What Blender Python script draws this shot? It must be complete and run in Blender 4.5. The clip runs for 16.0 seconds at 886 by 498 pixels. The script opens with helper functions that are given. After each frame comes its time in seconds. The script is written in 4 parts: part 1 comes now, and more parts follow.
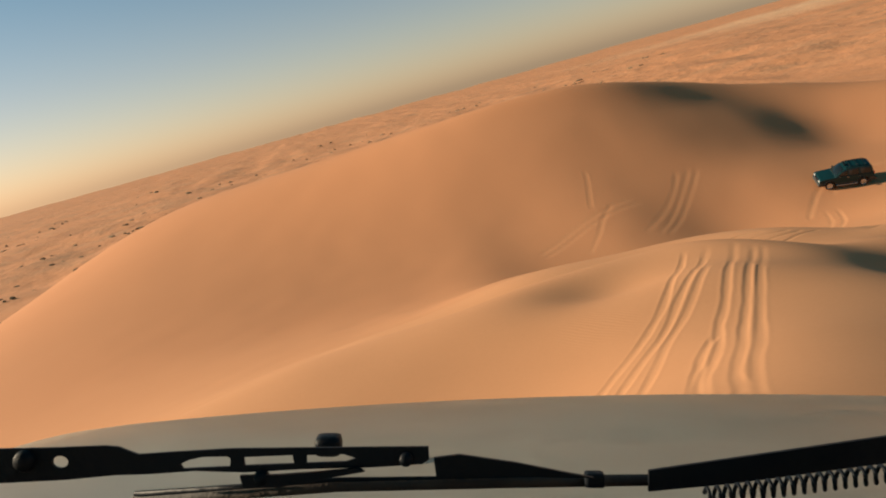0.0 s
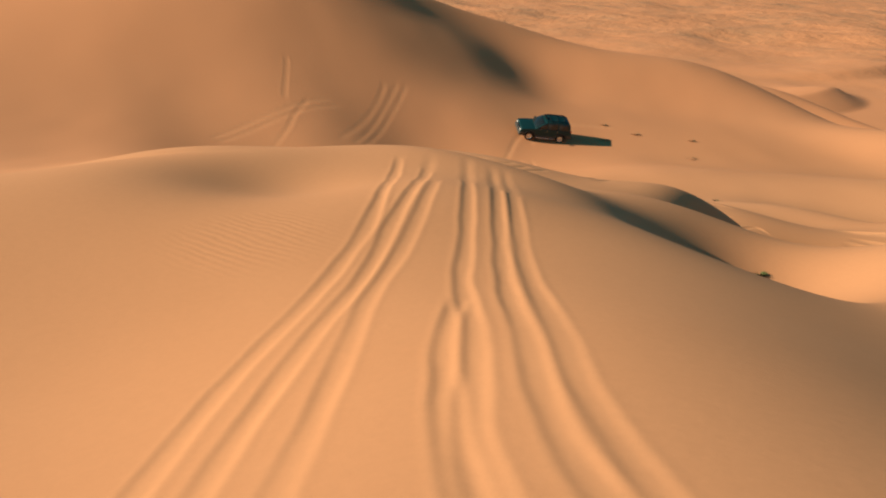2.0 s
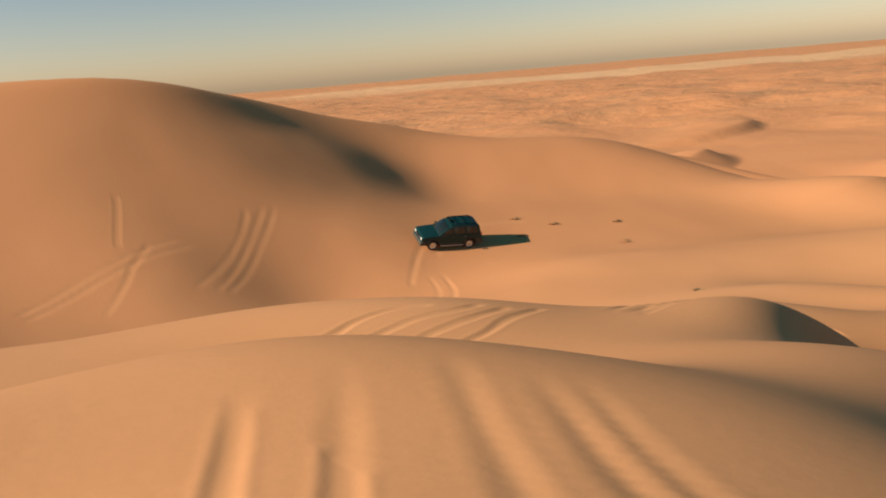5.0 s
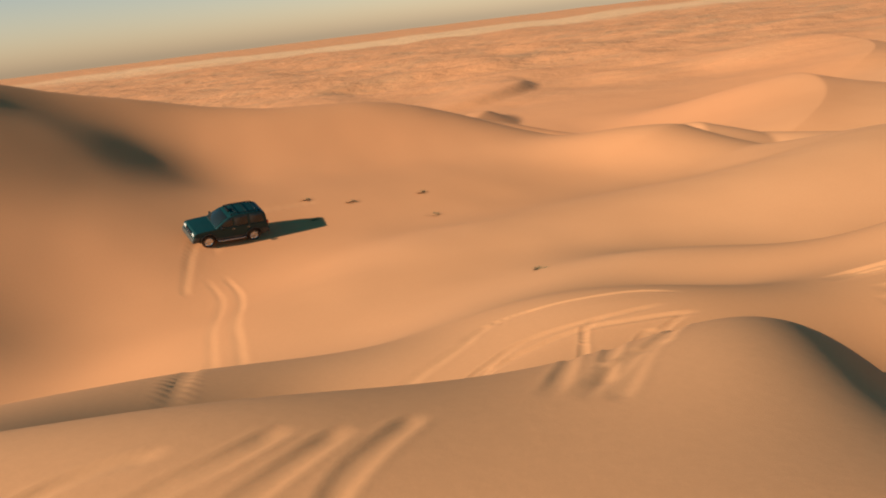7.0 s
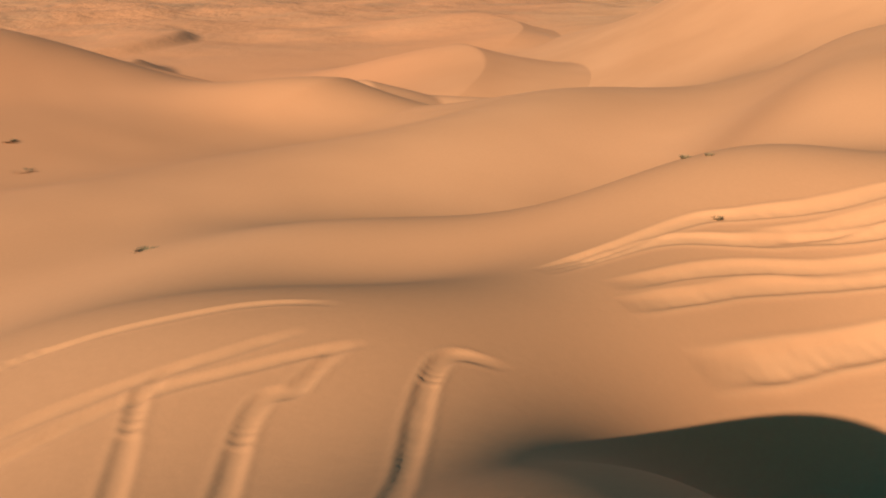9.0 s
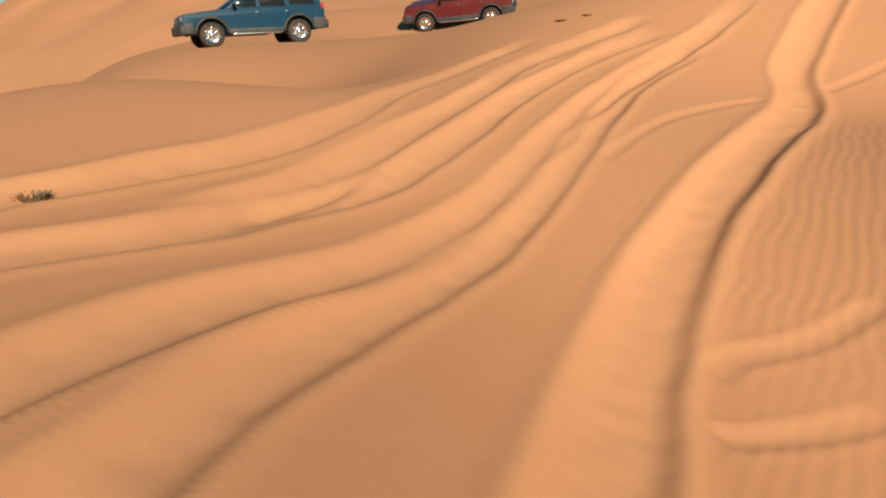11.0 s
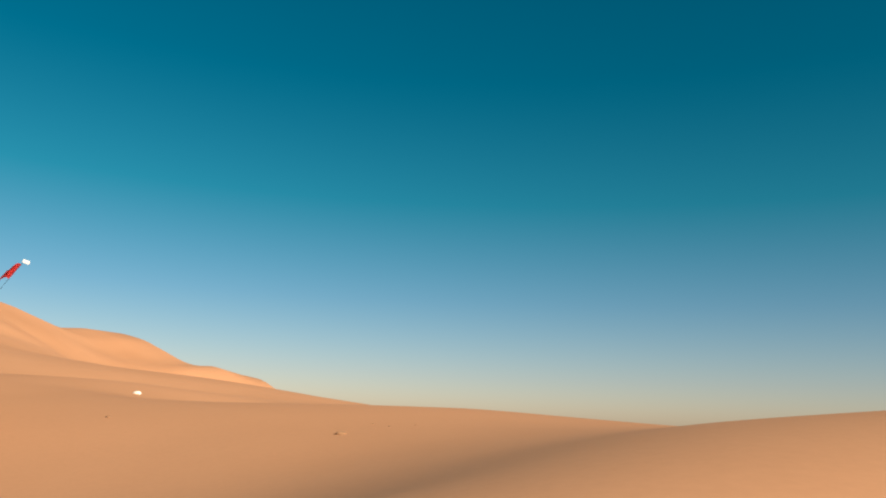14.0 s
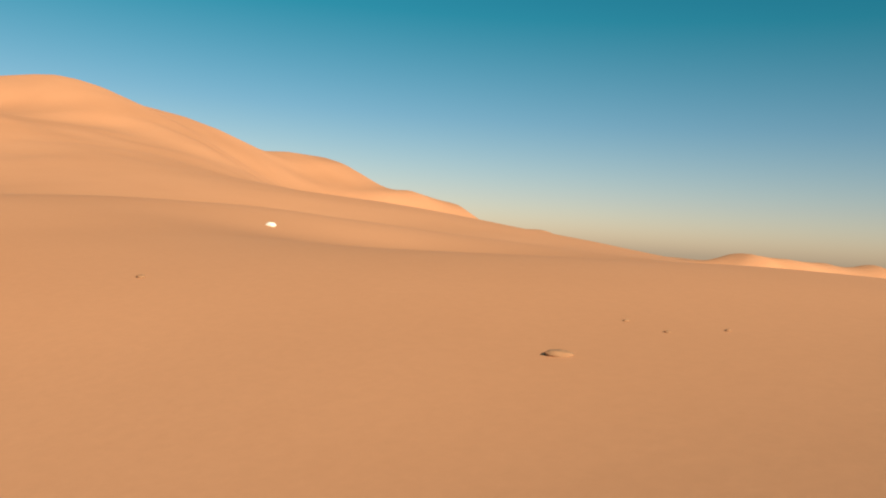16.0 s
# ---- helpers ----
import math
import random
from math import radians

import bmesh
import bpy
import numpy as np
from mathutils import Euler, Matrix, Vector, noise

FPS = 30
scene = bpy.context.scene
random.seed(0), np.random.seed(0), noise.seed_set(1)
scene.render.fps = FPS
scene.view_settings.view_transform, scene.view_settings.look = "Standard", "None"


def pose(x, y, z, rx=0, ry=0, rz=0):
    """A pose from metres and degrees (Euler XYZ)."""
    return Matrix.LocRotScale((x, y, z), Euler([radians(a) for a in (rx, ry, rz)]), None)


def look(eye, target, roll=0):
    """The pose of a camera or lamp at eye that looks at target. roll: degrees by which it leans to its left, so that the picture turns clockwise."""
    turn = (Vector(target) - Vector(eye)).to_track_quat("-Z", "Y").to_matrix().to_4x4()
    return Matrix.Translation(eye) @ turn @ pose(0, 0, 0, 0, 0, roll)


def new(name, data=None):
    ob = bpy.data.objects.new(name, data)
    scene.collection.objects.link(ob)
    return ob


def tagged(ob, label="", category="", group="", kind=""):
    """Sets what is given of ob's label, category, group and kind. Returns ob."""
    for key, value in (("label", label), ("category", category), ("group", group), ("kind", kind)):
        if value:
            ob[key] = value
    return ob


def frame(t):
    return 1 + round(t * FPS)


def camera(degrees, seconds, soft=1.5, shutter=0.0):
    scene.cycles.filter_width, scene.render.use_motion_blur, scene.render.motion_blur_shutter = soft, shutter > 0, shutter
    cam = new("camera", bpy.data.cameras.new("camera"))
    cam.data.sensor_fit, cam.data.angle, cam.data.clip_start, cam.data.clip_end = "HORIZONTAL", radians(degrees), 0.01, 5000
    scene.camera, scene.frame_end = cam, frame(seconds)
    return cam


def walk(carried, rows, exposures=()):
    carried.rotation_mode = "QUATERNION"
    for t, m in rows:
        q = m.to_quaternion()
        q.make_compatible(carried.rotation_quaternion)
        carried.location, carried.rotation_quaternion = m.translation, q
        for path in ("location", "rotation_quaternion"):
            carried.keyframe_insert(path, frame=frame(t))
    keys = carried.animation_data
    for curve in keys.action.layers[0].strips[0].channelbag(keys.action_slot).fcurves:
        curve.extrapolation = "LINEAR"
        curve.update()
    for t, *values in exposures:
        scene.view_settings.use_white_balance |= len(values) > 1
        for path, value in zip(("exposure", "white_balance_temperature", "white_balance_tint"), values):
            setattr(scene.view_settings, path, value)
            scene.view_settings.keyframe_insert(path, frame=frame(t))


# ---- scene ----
cam = camera(58.0, 16.0, soft=2.0)
walk(cam, [
    (0.0, pose(0.00, 0.00, 0.00, 78.72, 15.33, -10.36)),
    (0.5, pose(0.22, 1.65, -0.48, 73.23, 8.84, -15.40)),
    (1.0, pose(0.74, 3.66, -1.12, 70.33, 3.04, -20.82)),
    (1.5, pose(1.69, 5.94, -1.97, 69.49, -0.88, -26.03)),
    (2.0, pose(2.70, 8.16, -2.81, 69.85, -2.40, -29.22)),
    (2.5, pose(3.88, 10.57, -3.65, 71.88, -4.15, -29.24)),
    (3.0, pose(5.19, 13.09, -4.42, 75.50, -4.23, -30.21)),
    (3.5, pose(6.49, 15.40, -5.05, 79.98, -1.15, -34.54)),
    (6.0, pose(11.00, 22.46, -5.27, 76.66, 6.25, -40.25)),
    (6.5, pose(12.72, 24.44, -5.75, 77.41, 4.39, -45.94)),
    (7.0, pose(14.43, 25.72, -6.40, 74.09, 6.77, -55.41)),
    (7.5, pose(15.79, 26.54, -6.88, 70.47, 9.89, -63.00)),
    (8.0, pose(17.28, 27.22, -7.38, 68.60, 9.15, -67.18)),
    (8.2, pose(17.95, 27.50, -7.61, 69.22, 8.60, -68.43)),
    (10.3, pose(30.46, 28.69, -11.58, 73.16, -1.72, -109.38)),
    (10.5, pose(31.16, 28.44, -12.05, 73.06, 2.60, -116.02)),
    (10.7, pose(31.92, 28.09, -12.42, 73.82, 0.39, -121.02)),
    (10.9, pose(32.71, 27.54, -12.72, 75.16, 2.10, -126.10)),
    (11.0, pose(33.09, 27.20, -12.85, 76.81, 1.88, -128.12)),
    (11.2, pose(33.85, 26.54, -12.99, 80.56, -0.84, -131.81)),
    (11.5, pose(35.09, 25.40, -12.99, 89.61, -3.70, -137.57)),
    (12.0, pose(37.31, 23.11, -12.79, 97.80, -6.64, -144.38)),
    (12.5, pose(39.04, 20.71, -12.32, 102.30, -5.50, -146.85)),
    (13.0, pose(40.39, 18.65, -11.66, 104.07, -5.00, -152.17)),
    (13.5, pose(41.50, 16.64, -11.01, 102.22, -1.88, -156.40)),
    (14.0, pose(42.57, 14.57, -10.62, 102.46, -2.33, -155.51)),
    (14.5, pose(43.67, 12.49, -10.34, 98.97, -5.47, -155.18)),
    (15.0, pose(44.88, 10.32, -10.10, 94.16, -6.09, -154.16)),
    (15.5, pose(46.17, 8.40, -9.96, 92.57, -4.79, -151.44)),
    (16.0, pose(47.69, 6.65, -9.99, 89.27, -4.02, -141.57)),
], exposures=[(0.0, 0.5, 7100, 10), (3.7, 0.65, 7100, 10), (6.0, 0.68, 7150, 10), (8.2, 0.72, 6950, 10), (10.3, 0.2, 6650, 10), (11.5, 0.2, 6550, 10), (12.1, 0.28, 6400, 9), (13.0, 0.38, 6300, 9), (13.6, 0.5, 6350, 9), (16.0, 0.52, 6750, 10)])

# ---- light: low sun behind the left shoulder at the start, hazy clear sky ----
SUN_TO = Vector((-0.852, 0.31, 0.423)).normalized()
world = bpy.data.worlds.new("desert_sky")
scene.world = world
world.use_nodes = True
wn, wl = world.node_tree.nodes, world.node_tree.links
wn.clear()
sky = wn.new("ShaderNodeTexSky")
sky.sky_type = "NISHITA"
sky.sun_disc = False
sky.sun_elevation = radians(25)
sky.sun_rotation = radians(290)
sky.altitude = 200
sky.air_density, sky.dust_density, sky.ozone_density = 1.0, 1.0, 6.0
background = wn.new("ShaderNodeBackground")
background.inputs["Strength"].default_value = 0.15
world_out = wn.new("ShaderNodeOutputWorld")
# dust hangs low all round: warm and pale at the horizon, clear green-blue overhead
way = wn.new("ShaderNodeTexCoord")
height = wn.new("ShaderNodeSeparateXYZ")
wl.new(way.outputs["Generated"], height.inputs[0])
haze = wn.new("ShaderNodeValToRGB")
ramp = haze.color_ramp
ramp.elements[0].position, ramp.elements[0].color = 0.0, (0.98, 0.65, 0.46, 1)
ramp.elements[1].position, ramp.elements[1].color = 0.42, (0.0, 0.37, 0.30, 1)
for place, tint in ((0.06, (0.75, 0.56, 0.44)), (0.15, (0.42, 0.49, 0.41)), (0.27, (0.08, 0.45, 0.34))):
    stop = ramp.elements.new(place)
    stop.color = (*tint, 1)
north = wn.new("ShaderNodeMapRange")
for k, value in enumerate((-0.2, 0.9, 1.0, 0.55)):
    north.inputs[k + 1].default_value = value
wl.new(height.outputs["Y"], north.inputs[0])
level_of_haze = wn.new("ShaderNodeMath")
level_of_haze.operation = "MULTIPLY"
wl.new(height.outputs["Z"], level_of_haze.inputs[0])
wl.new(north.outputs[0], level_of_haze.inputs[1])
wl.new(level_of_haze.outputs[0], haze.inputs["Fac"])
tinted = wn.new("ShaderNodeMixRGB")
tinted.blend_type = "MULTIPLY"
tinted.inputs[0].default_value = 1.0
wl.new(sky.outputs["Color"], tinted.inputs[1])
wl.new(haze.outputs["Color"], tinted.inputs[2])
wl.new(tinted.outputs[0], background.inputs["Color"])
wl.new(background.outputs["Background"], world_out.inputs["Surface"])

sun_data = bpy.data.lights.new("sun", "SUN")
sun_data.energy, sun_data.angle, sun_data.color = 5.0, radians(0.6), (1.0, 0.84, 0.65)
sun = new("sun", sun_data)
sun.matrix_world = look(SUN_TO * 200, (0, 0, 0))


# ---- materials ----
def material(name, colour, rough=0.6, metal=0.0, vary=0.12, scale=6.0, bump=0.0, bump_scale=60.0, coat=0.0, dust=0.0, gloss=0.5):
    """A painted or moulded surface: two scales of tone, fine relief, and a film of dust where wanted."""
    mat = bpy.data.materials.new(name)
    mat.use_nodes = True
    nt = mat.node_tree
    shader = nt.nodes["Principled BSDF"]
    coords = nt.nodes.new("ShaderNodeTexCoord")
    coarse = nt.nodes.new("ShaderNodeTexNoise")
    coarse.inputs["Scale"].default_value, coarse.inputs["Detail"].default_value = scale, 6
    nt.links.new(coords.outputs["Object"], coarse.inputs["Vector"])
    ramp = nt.nodes.new("ShaderNodeMixRGB")
    ramp.inputs[1].default_value = (*[c * (1 - vary) for c in colour], 1)
    ramp.inputs[2].default_value = (*[min(1, c * (1 + vary)) for c in colour], 1)
    nt.links.new(coarse.outputs["Fac"], ramp.inputs[0])
    last = ramp.outputs[0]
    if dust:
        film = nt.nodes.new("ShaderNodeTexNoise")
        film.inputs["Scale"].default_value, film.inputs["Detail"].default_value = scale * 0.6, 4
        nt.links.new(coords.outputs["Object"], film.inputs["Vector"])
        span = nt.nodes.new("ShaderNodeMapRange")
        span.inputs[1].default_value, span.inputs[2].default_value = 0.35, 0.75
        span.inputs[3].default_value, span.inputs[4].default_value = 0.0, dust
        nt.links.new(film.outputs["Fac"], span.inputs[0])
        over = nt.nodes.new("ShaderNodeMixRGB")
        over.inputs[2].default_value = (0.45, 0.28, 0.16, 1)
        nt.links.new(span.outputs[0], over.inputs[0])
        nt.links.new(last, over.inputs[1])
        last = over.outputs[0]
    nt.links.new(last, shader.inputs["Base Color"])
    shader.inputs["Roughness"].default_value, shader.inputs["Metallic"].default_value = rough, metal
    shader.inputs["Coat Weight"].default_value = coat
    shader.inputs["Specular IOR Level"].default_value = gloss
    if bump:
        fine = nt.nodes.new("ShaderNodeTexNoise")
        fine.inputs["Scale"].default_value, fine.inputs["Detail"].default_value = bump_scale, 4
        nt.links.new(coords.outputs["Object"], fine.inputs["Vector"])
        relief = nt.nodes.new("ShaderNodeBump")
        relief.inputs["Strength"].default_value, relief.inputs["Distance"].default_value = bump, 0.01
        nt.links.new(fine.outputs["Fac"], relief.inputs["Height"])
        nt.links.new(relief.outputs["Normal"], shader.inputs["Normal"])
    return mat


def sand_material():
    mat = bpy.data.materials.new("wind_blown_sand")
    mat.use_nodes = True
    nt = mat.node_tree
    nodes, links = nt.nodes, nt.links
    shader = nodes["Principled BSDF"]
    shader.inputs["Roughness"].default_value = 0.95
    shader.inputs["Specular IOR Level"].default_value = 0.15
    geo = nodes.new("ShaderNodeNewGeometry")

    def noise_of(scale, detail, rough=0.55):
        n = nodes.new("ShaderNodeTexNoise")
        n.inputs["Scale"].default_value, n.inputs["Detail"].default_value, n.inputs["Roughness"].default_value = scale, detail, rough
        links.new(geo.outputs["Position"], n.inputs["Vector"])
        return n.outputs["Fac"]

    def span(value, a, b, c, d):
        m = nodes.new("ShaderNodeMapRange")
        for k, x in enumerate((a, b, c, d)):
            m.inputs[k + 1].default_value = x
        links.new(value, m.inputs[0])
        return m.outputs[0]

    def mix(fac, one, two):
        m = nodes.new("ShaderNodeMixRGB")
        links.new(fac, m.inputs[0])
        for k, x in ((1, one), (2, two)):
            if isinstance(x, tuple):
                m.inputs[k].default_value = (*x, 1)
            else:
                links.new(x, m.inputs[k])
        return m.outputs[0]

    # broad drifts of paler and redder sand, then fine grain
    drifts = mix(span(noise_of(0.06, 5), 0.3, 0.7, 0, 1), (0.53, 0.252, 0.126), (0.61, 0.300, 0.157))
    split = nodes.new("ShaderNodeSeparateXYZ")
    links.new(geo.outputs["Position"], split.inputs[0])
    drifts = mix(span(split.outputs["Y"], 38, 66, 0, 0.75), drifts, (0.57, 0.246, 0.122))
    grain = mix(span(noise_of(9.0, 8, 0.7), 0.3, 0.7, 0, 0.22), drifts, (0.44, 0.21, 0.10))
    # wheels turn up paler, drier sand; the ruts' sunlit brightness is painted in too
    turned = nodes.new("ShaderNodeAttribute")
    turned.attribute_name = "churned_sunlit"
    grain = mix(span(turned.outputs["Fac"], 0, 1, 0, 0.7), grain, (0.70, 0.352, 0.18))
    # scrub and gravel stain the far plain
    away = nodes.new("ShaderNodeVectorMath")
    away.operation = "LENGTH"
    links.new(geo.outputs["Position"], away.inputs[0])
    plain = span(away.outputs["Value"], 200, 420, 0, 1)
    patch = span(noise_of(0.03, 9, 0.72), 0.48, 0.66, 0, 0.5)
    stain = nodes.new("ShaderNodeMath")
    stain.operation = "MULTIPLY"
    links.new(plain, stain.inputs[0])
    links.new(patch, stain.inputs[1])
    scrub = mix(stain.outputs[0], grain, (0.27, 0.185, 0.115))
    # a pale salt flat lies across the plain
    flat = nodes.new("ShaderNodeMath")
    flat.operation = "MULTIPLY"
    links.new(span(away.outputs["Value"], 1000, 1150, 0, 1), flat.inputs[0])
    links.new(span(away.outputs["Value"], 1650, 1850, 1, 0), flat.inputs[1])
    weak = nodes.new("ShaderNodeMath")
    weak.operation = "MULTIPLY"
    links.new(flat.outputs[0], weak.inputs[0])
    links.new(span(split.outputs["X"], 500, 900, 0, 0.4), weak.inputs[1])
    links.new(mix(weak.outputs[0], scrub, (0.74, 0.55, 0.36)), shader.inputs["Base Color"])

    # wind ripples in wandering patches, plus grain
    warp = nodes.new("ShaderNodeMapping")
    warp.inputs["Rotation"].default_value = (0, 0, radians(-24))
    links.new(geo.outputs["Position"], warp.inputs["Vector"])
    wave = nodes.new("ShaderNodeTexWave")
    wave.inputs["Scale"].default_value, wave.inputs["Distortion"].default_value = 2.3, 5.0
    wave.inputs["Detail"].default_value, wave.inputs["Detail Scale"].default_value = 2.0, 0.6
    links.new(warp.outputs[0], wave.inputs["Vector"])
    where = None
    for cx, cy, reach in ((36.2, 20.5, 2.6), (37.0, 17.4, 2.6), (34.4, 22.8, 1.6), (5.9, 19.4, 1.5)):
        gap = nodes.new("ShaderNodeVectorMath")
        gap.operation = "DISTANCE"
        level = nodes.new("ShaderNodeCombineXYZ")
        links.new(split.outputs["X"], level.inputs[0])
        links.new(split.outputs["Y"], level.inputs[1])
        links.new(level.outputs[0], gap.inputs[0])
        gap.inputs[1].default_value = (cx, cy, 0)
        spot = span(gap.outputs["Value"], reach * 0.5, reach, 1, 0)
        if where is None:
            where = spot
        else:
            both = nodes.new("ShaderNodeMath")
            both.operation = "MAXIMUM"
            links.new(where, both.inputs[0])
            links.new(spot, both.inputs[1])
            where = both.outputs[0]
    ripple = nodes.new("ShaderNodeMath")
    ripple.operation = "MULTIPLY"
    links.new(wave.outputs["Fac"], ripple.inputs[0])
    still = nodes.new("ShaderNodeMath")
    still.operation = "SUBTRACT"
    still.use_clamp = True
    links.new(where, still.inputs[0])
    links.new(turned.outputs["Fac"], still.inputs[1])
    links.new(still.outputs[0], ripple.inputs[1])
    relief = nodes.new("ShaderNodeBump")
    relief.inputs["Strength"].default_value, relief.inputs["Distance"].default_value = 0.22, 0.013
    links.new(ripple.outputs[0], relief.inputs["Height"])
    rough = nodes.new("ShaderNodeBump")
    rough.inputs["Strength"].default_value, rough.inputs["Distance"].default_value = 0.2, 0.02
    links.new(noise_of(4.0, 9, 0.65), rough.inputs["Height"])
    links.new(relief.outputs["Normal"], rough.inputs["Normal"])
    # low hummocks of the far plain
    hummock = nodes.new("ShaderNodeMath")
    hummock.operation = "MULTIPLY"
    links.new(noise_of(0.035, 6, 0.6), hummock.inputs[0])
    links.new(plain, hummock.inputs[1])
    distant = nodes.new("ShaderNodeBump")
    distant.inputs["Strength"].default_value, distant.inputs["Distance"].default_value = 0.6, 7.0
    links.new(hummock.outputs[0], distant.inputs["Height"])
    links.new(rough.outputs["Normal"], distant.inputs["Normal"])
    links.new(distant.outputs["Normal"], shader.inputs["Normal"])
    return mat


SAND = sand_material()
RED_PAINT = material("dusty_red_paint", (0.105, 0.008, 0.013), 0.4, 0.0, 0.12, 2, coat=0.2, dust=0.06)
BLUE_PAINT = material("dusty_blue_paint", (0.001, 0.042, 0.085), 0.4, 0.0, 0.12, 2, coat=0.06, dust=0.01, gloss=0.25)
TEAL_PAINT = material("dusty_dark_green_blue_paint", (0.002, 0.03, 0.036), 0.45, 0.0, 0.12, 2, coat=0.06, dust=0.01, gloss=0.25)
WHITE_PAINT = material("dusty_cream_white_paint", (0.55, 0.53, 0.46), 0.38, 0.0, 0.06, 4, coat=0.3, dust=0.3)
GLASS_DARK = material("tinted_car_glass", (0.012, 0.018, 0.022), 0.08, 0.0, 0.1, 2)
RUBBER = material("black_rubber", (0.012, 0.012, 0.013), 0.75, 0.0, 0.3, 20, bump=0.3, bump_scale=80, dust=0.15)
BLACK_METAL = material("worn_black_metal", (0.004, 0.007, 0.011), 0.5, 0.0, 0.3, 30, bump=0.15, bump_scale=140, dust=0.01, gloss=0.15)
GREY_PLASTIC = material("grey_bumper_plastic", (0.022, 0.032, 0.036), 0.6, 0.0, 0.15, 8, bump=0.2, dust=0.12)
CHROME = material("brushed_alloy", (0.62, 0.63, 0.64), 0.22, 1.0, 0.1, 10)
RED_LENS = material("red_lamp_lens", (0.45, 0.02, 0.015), 0.15, 0.0, 0.1, 10, coat=0.6)
CLEAR_LENS = material("clear_lamp_lens", (0.7, 0.72, 0.72), 0.1, 0.2, 0.05, 10, coat=0.6)
PLATE = material("pale_plate", (0.7, 0.7, 0.66), 0.5, 0.0, 0.05, 10)
FLAG_RED = material("faded_red_cloth", (0.62, 0.05, 0.05), 0.8, 0.0, 0.1, 12)
FLAG_WHITE = material("white_cloth", (0.8, 0.78, 0.74), 0.8, 0.0, 0.05, 12)
DRY_GRASS = material("dry_scrub_stems", (0.19, 0.13, 0.065), 0.9, 0.0, 0.35, 9)
GREEN_SCRUB = material("green_desert_scrub", (0.09, 0.12, 0.035), 0.85, 0.0, 0.35, 9)
STONE = material("pale_stone", (0.75, 0.70, 0.60), 0.8, 0.0, 0.1, 14, bump=0.5, bump_scale=30)
CLAY = material("clotted_brown_sand", (0.30, 0.16, 0.08), 0.95, 0.0, 0.2, 10, bump=0.6, bump_scale=25)
SCRUB_FAR = material("far_scrub", (0.22, 0.14, 0.075), 0.95, 0.0, 0.3, 0.5)


# where the first car stands: its driver's eye and its tilt
STAND = pose(0, 0, 0, -6.28, 15.33, -10.92)


# ---- the ground: one sheet of dunes out to the horizon ----
# each form: x, y, height, half-length, half-width, turn in degrees
DUNES = []
# the first ridge, its lee and the turn
DUNES += [
    (3.06, -6.27, 5.973, 11.89, 3.67, 10.28),
    (-4.18, 4.1, 4.093, 11.43, 5.9, -49.76),
    (13.31, 21.67, 1.467, 33.84, 3.4, -121.14),
    (18.67, 45.21, 4.146, 8.62, 13.38, 34.63),
    (24.33, 28.88, 1.971, 9.98, 16.12, 16.9),
    (16.35, 22.74, 5.789, 19.91, 5.31, -6.23),
    (30.79, 24.9, -2.668, 2.67, 7.27, 32.54),
    (-7.18, 29.29, 2.862, 18.1, 14.1, -50.87),
    (8.82, 42.84, 0.410, 2.59, 23.68, -5.21),
    (22.3, 3.52, -6.610, 3.41, 14.77, 123.03),
    (5.75, 2.83, 12.224, 26.2, 30.86, -41.89),
    (23.59, 5.16, 3.059, 3.9, 6.34, 0.92),
]
# the first ridge, its lee and the turn
DUNES += [
    (7.8, 23.4, -1.119, 1.8, 1.8, -4.32),
    (15.25, 25.48, -1.080, 1.94, 3.39, 6.38),
    (18.39, 19.42, -2.028, 2.54, 2.15, 2.66),
    (11.37, 23.33, -1.350, 1.8, 2.84, 30.99),
    (26.73, 23.22, 0.980, 2.37, 4.03, 0.77),
    (25.3, 24.65, -2.881, 2.19, 2.93, -6.53),
    (32.19, 33.37, 1.747, 2.94, 3.15, 0.16),
    (21.96, 34.38, -2.522, 2.96, 2.95, 7.69),
    (18.59, 28.81, -0.487, 2.5, 2.26, 5.25),
    (24.2, 27.52, 1.921, 2.18, 1.8, 4.28),
    (9.56, 18.25, -0.344, 2.35, 2.35, 2.33),
    (10.89, 25.3, 1.707, 3.45, 3.36, 3.01),
]
# the first ridge, its lee and the turn
DUNES += [
    (26.97, 41.11, -0.670, 4.63, 5.81, -3.1),
    (18.58, 29.44, 0.090, 2.87, 3.23, -1.05),
    (27.21, 27.55, 2.098, 2.27, 1.8, 0.52),
    (33.04, 33.2, -1.942, 4.15, 3.78, 2.85),
    (20.84, 22.08, 1.135, 3.77, 4.22, 1.19),
    (20, 30.02, 0.342, 3.06, 2.96, 0.1),
    (25.44, 32.87, 0.494, 2.93, 3.02, 0.01),
    (28.01, 33.56, 0.366, 3.96, 4.01, -0),
    (21.97, 27.78, -0.046, 2.98, 2.95, -0),
    (27.05, 27.48, -0.346, 3.96, 4, -0),
    (16.55, 28.15, 0.025, 2.95, 3.07, -0),
    (21.95, 32.08, -0.150, 2.99, 3.02, -0),
]
# the first ridge, its lee and the turn
DUNES += [
    (24.95, 28.01, 0.087, 3, 3.01, 0),
    (28.65, 17.44, -0.616, 3, 3, 0),
    (20.99, 30.45, 0.424, 2.52, 2.51, -0.01),
    (24.93, 33.07, 0.029, 3.01, 3.01, -0),
]
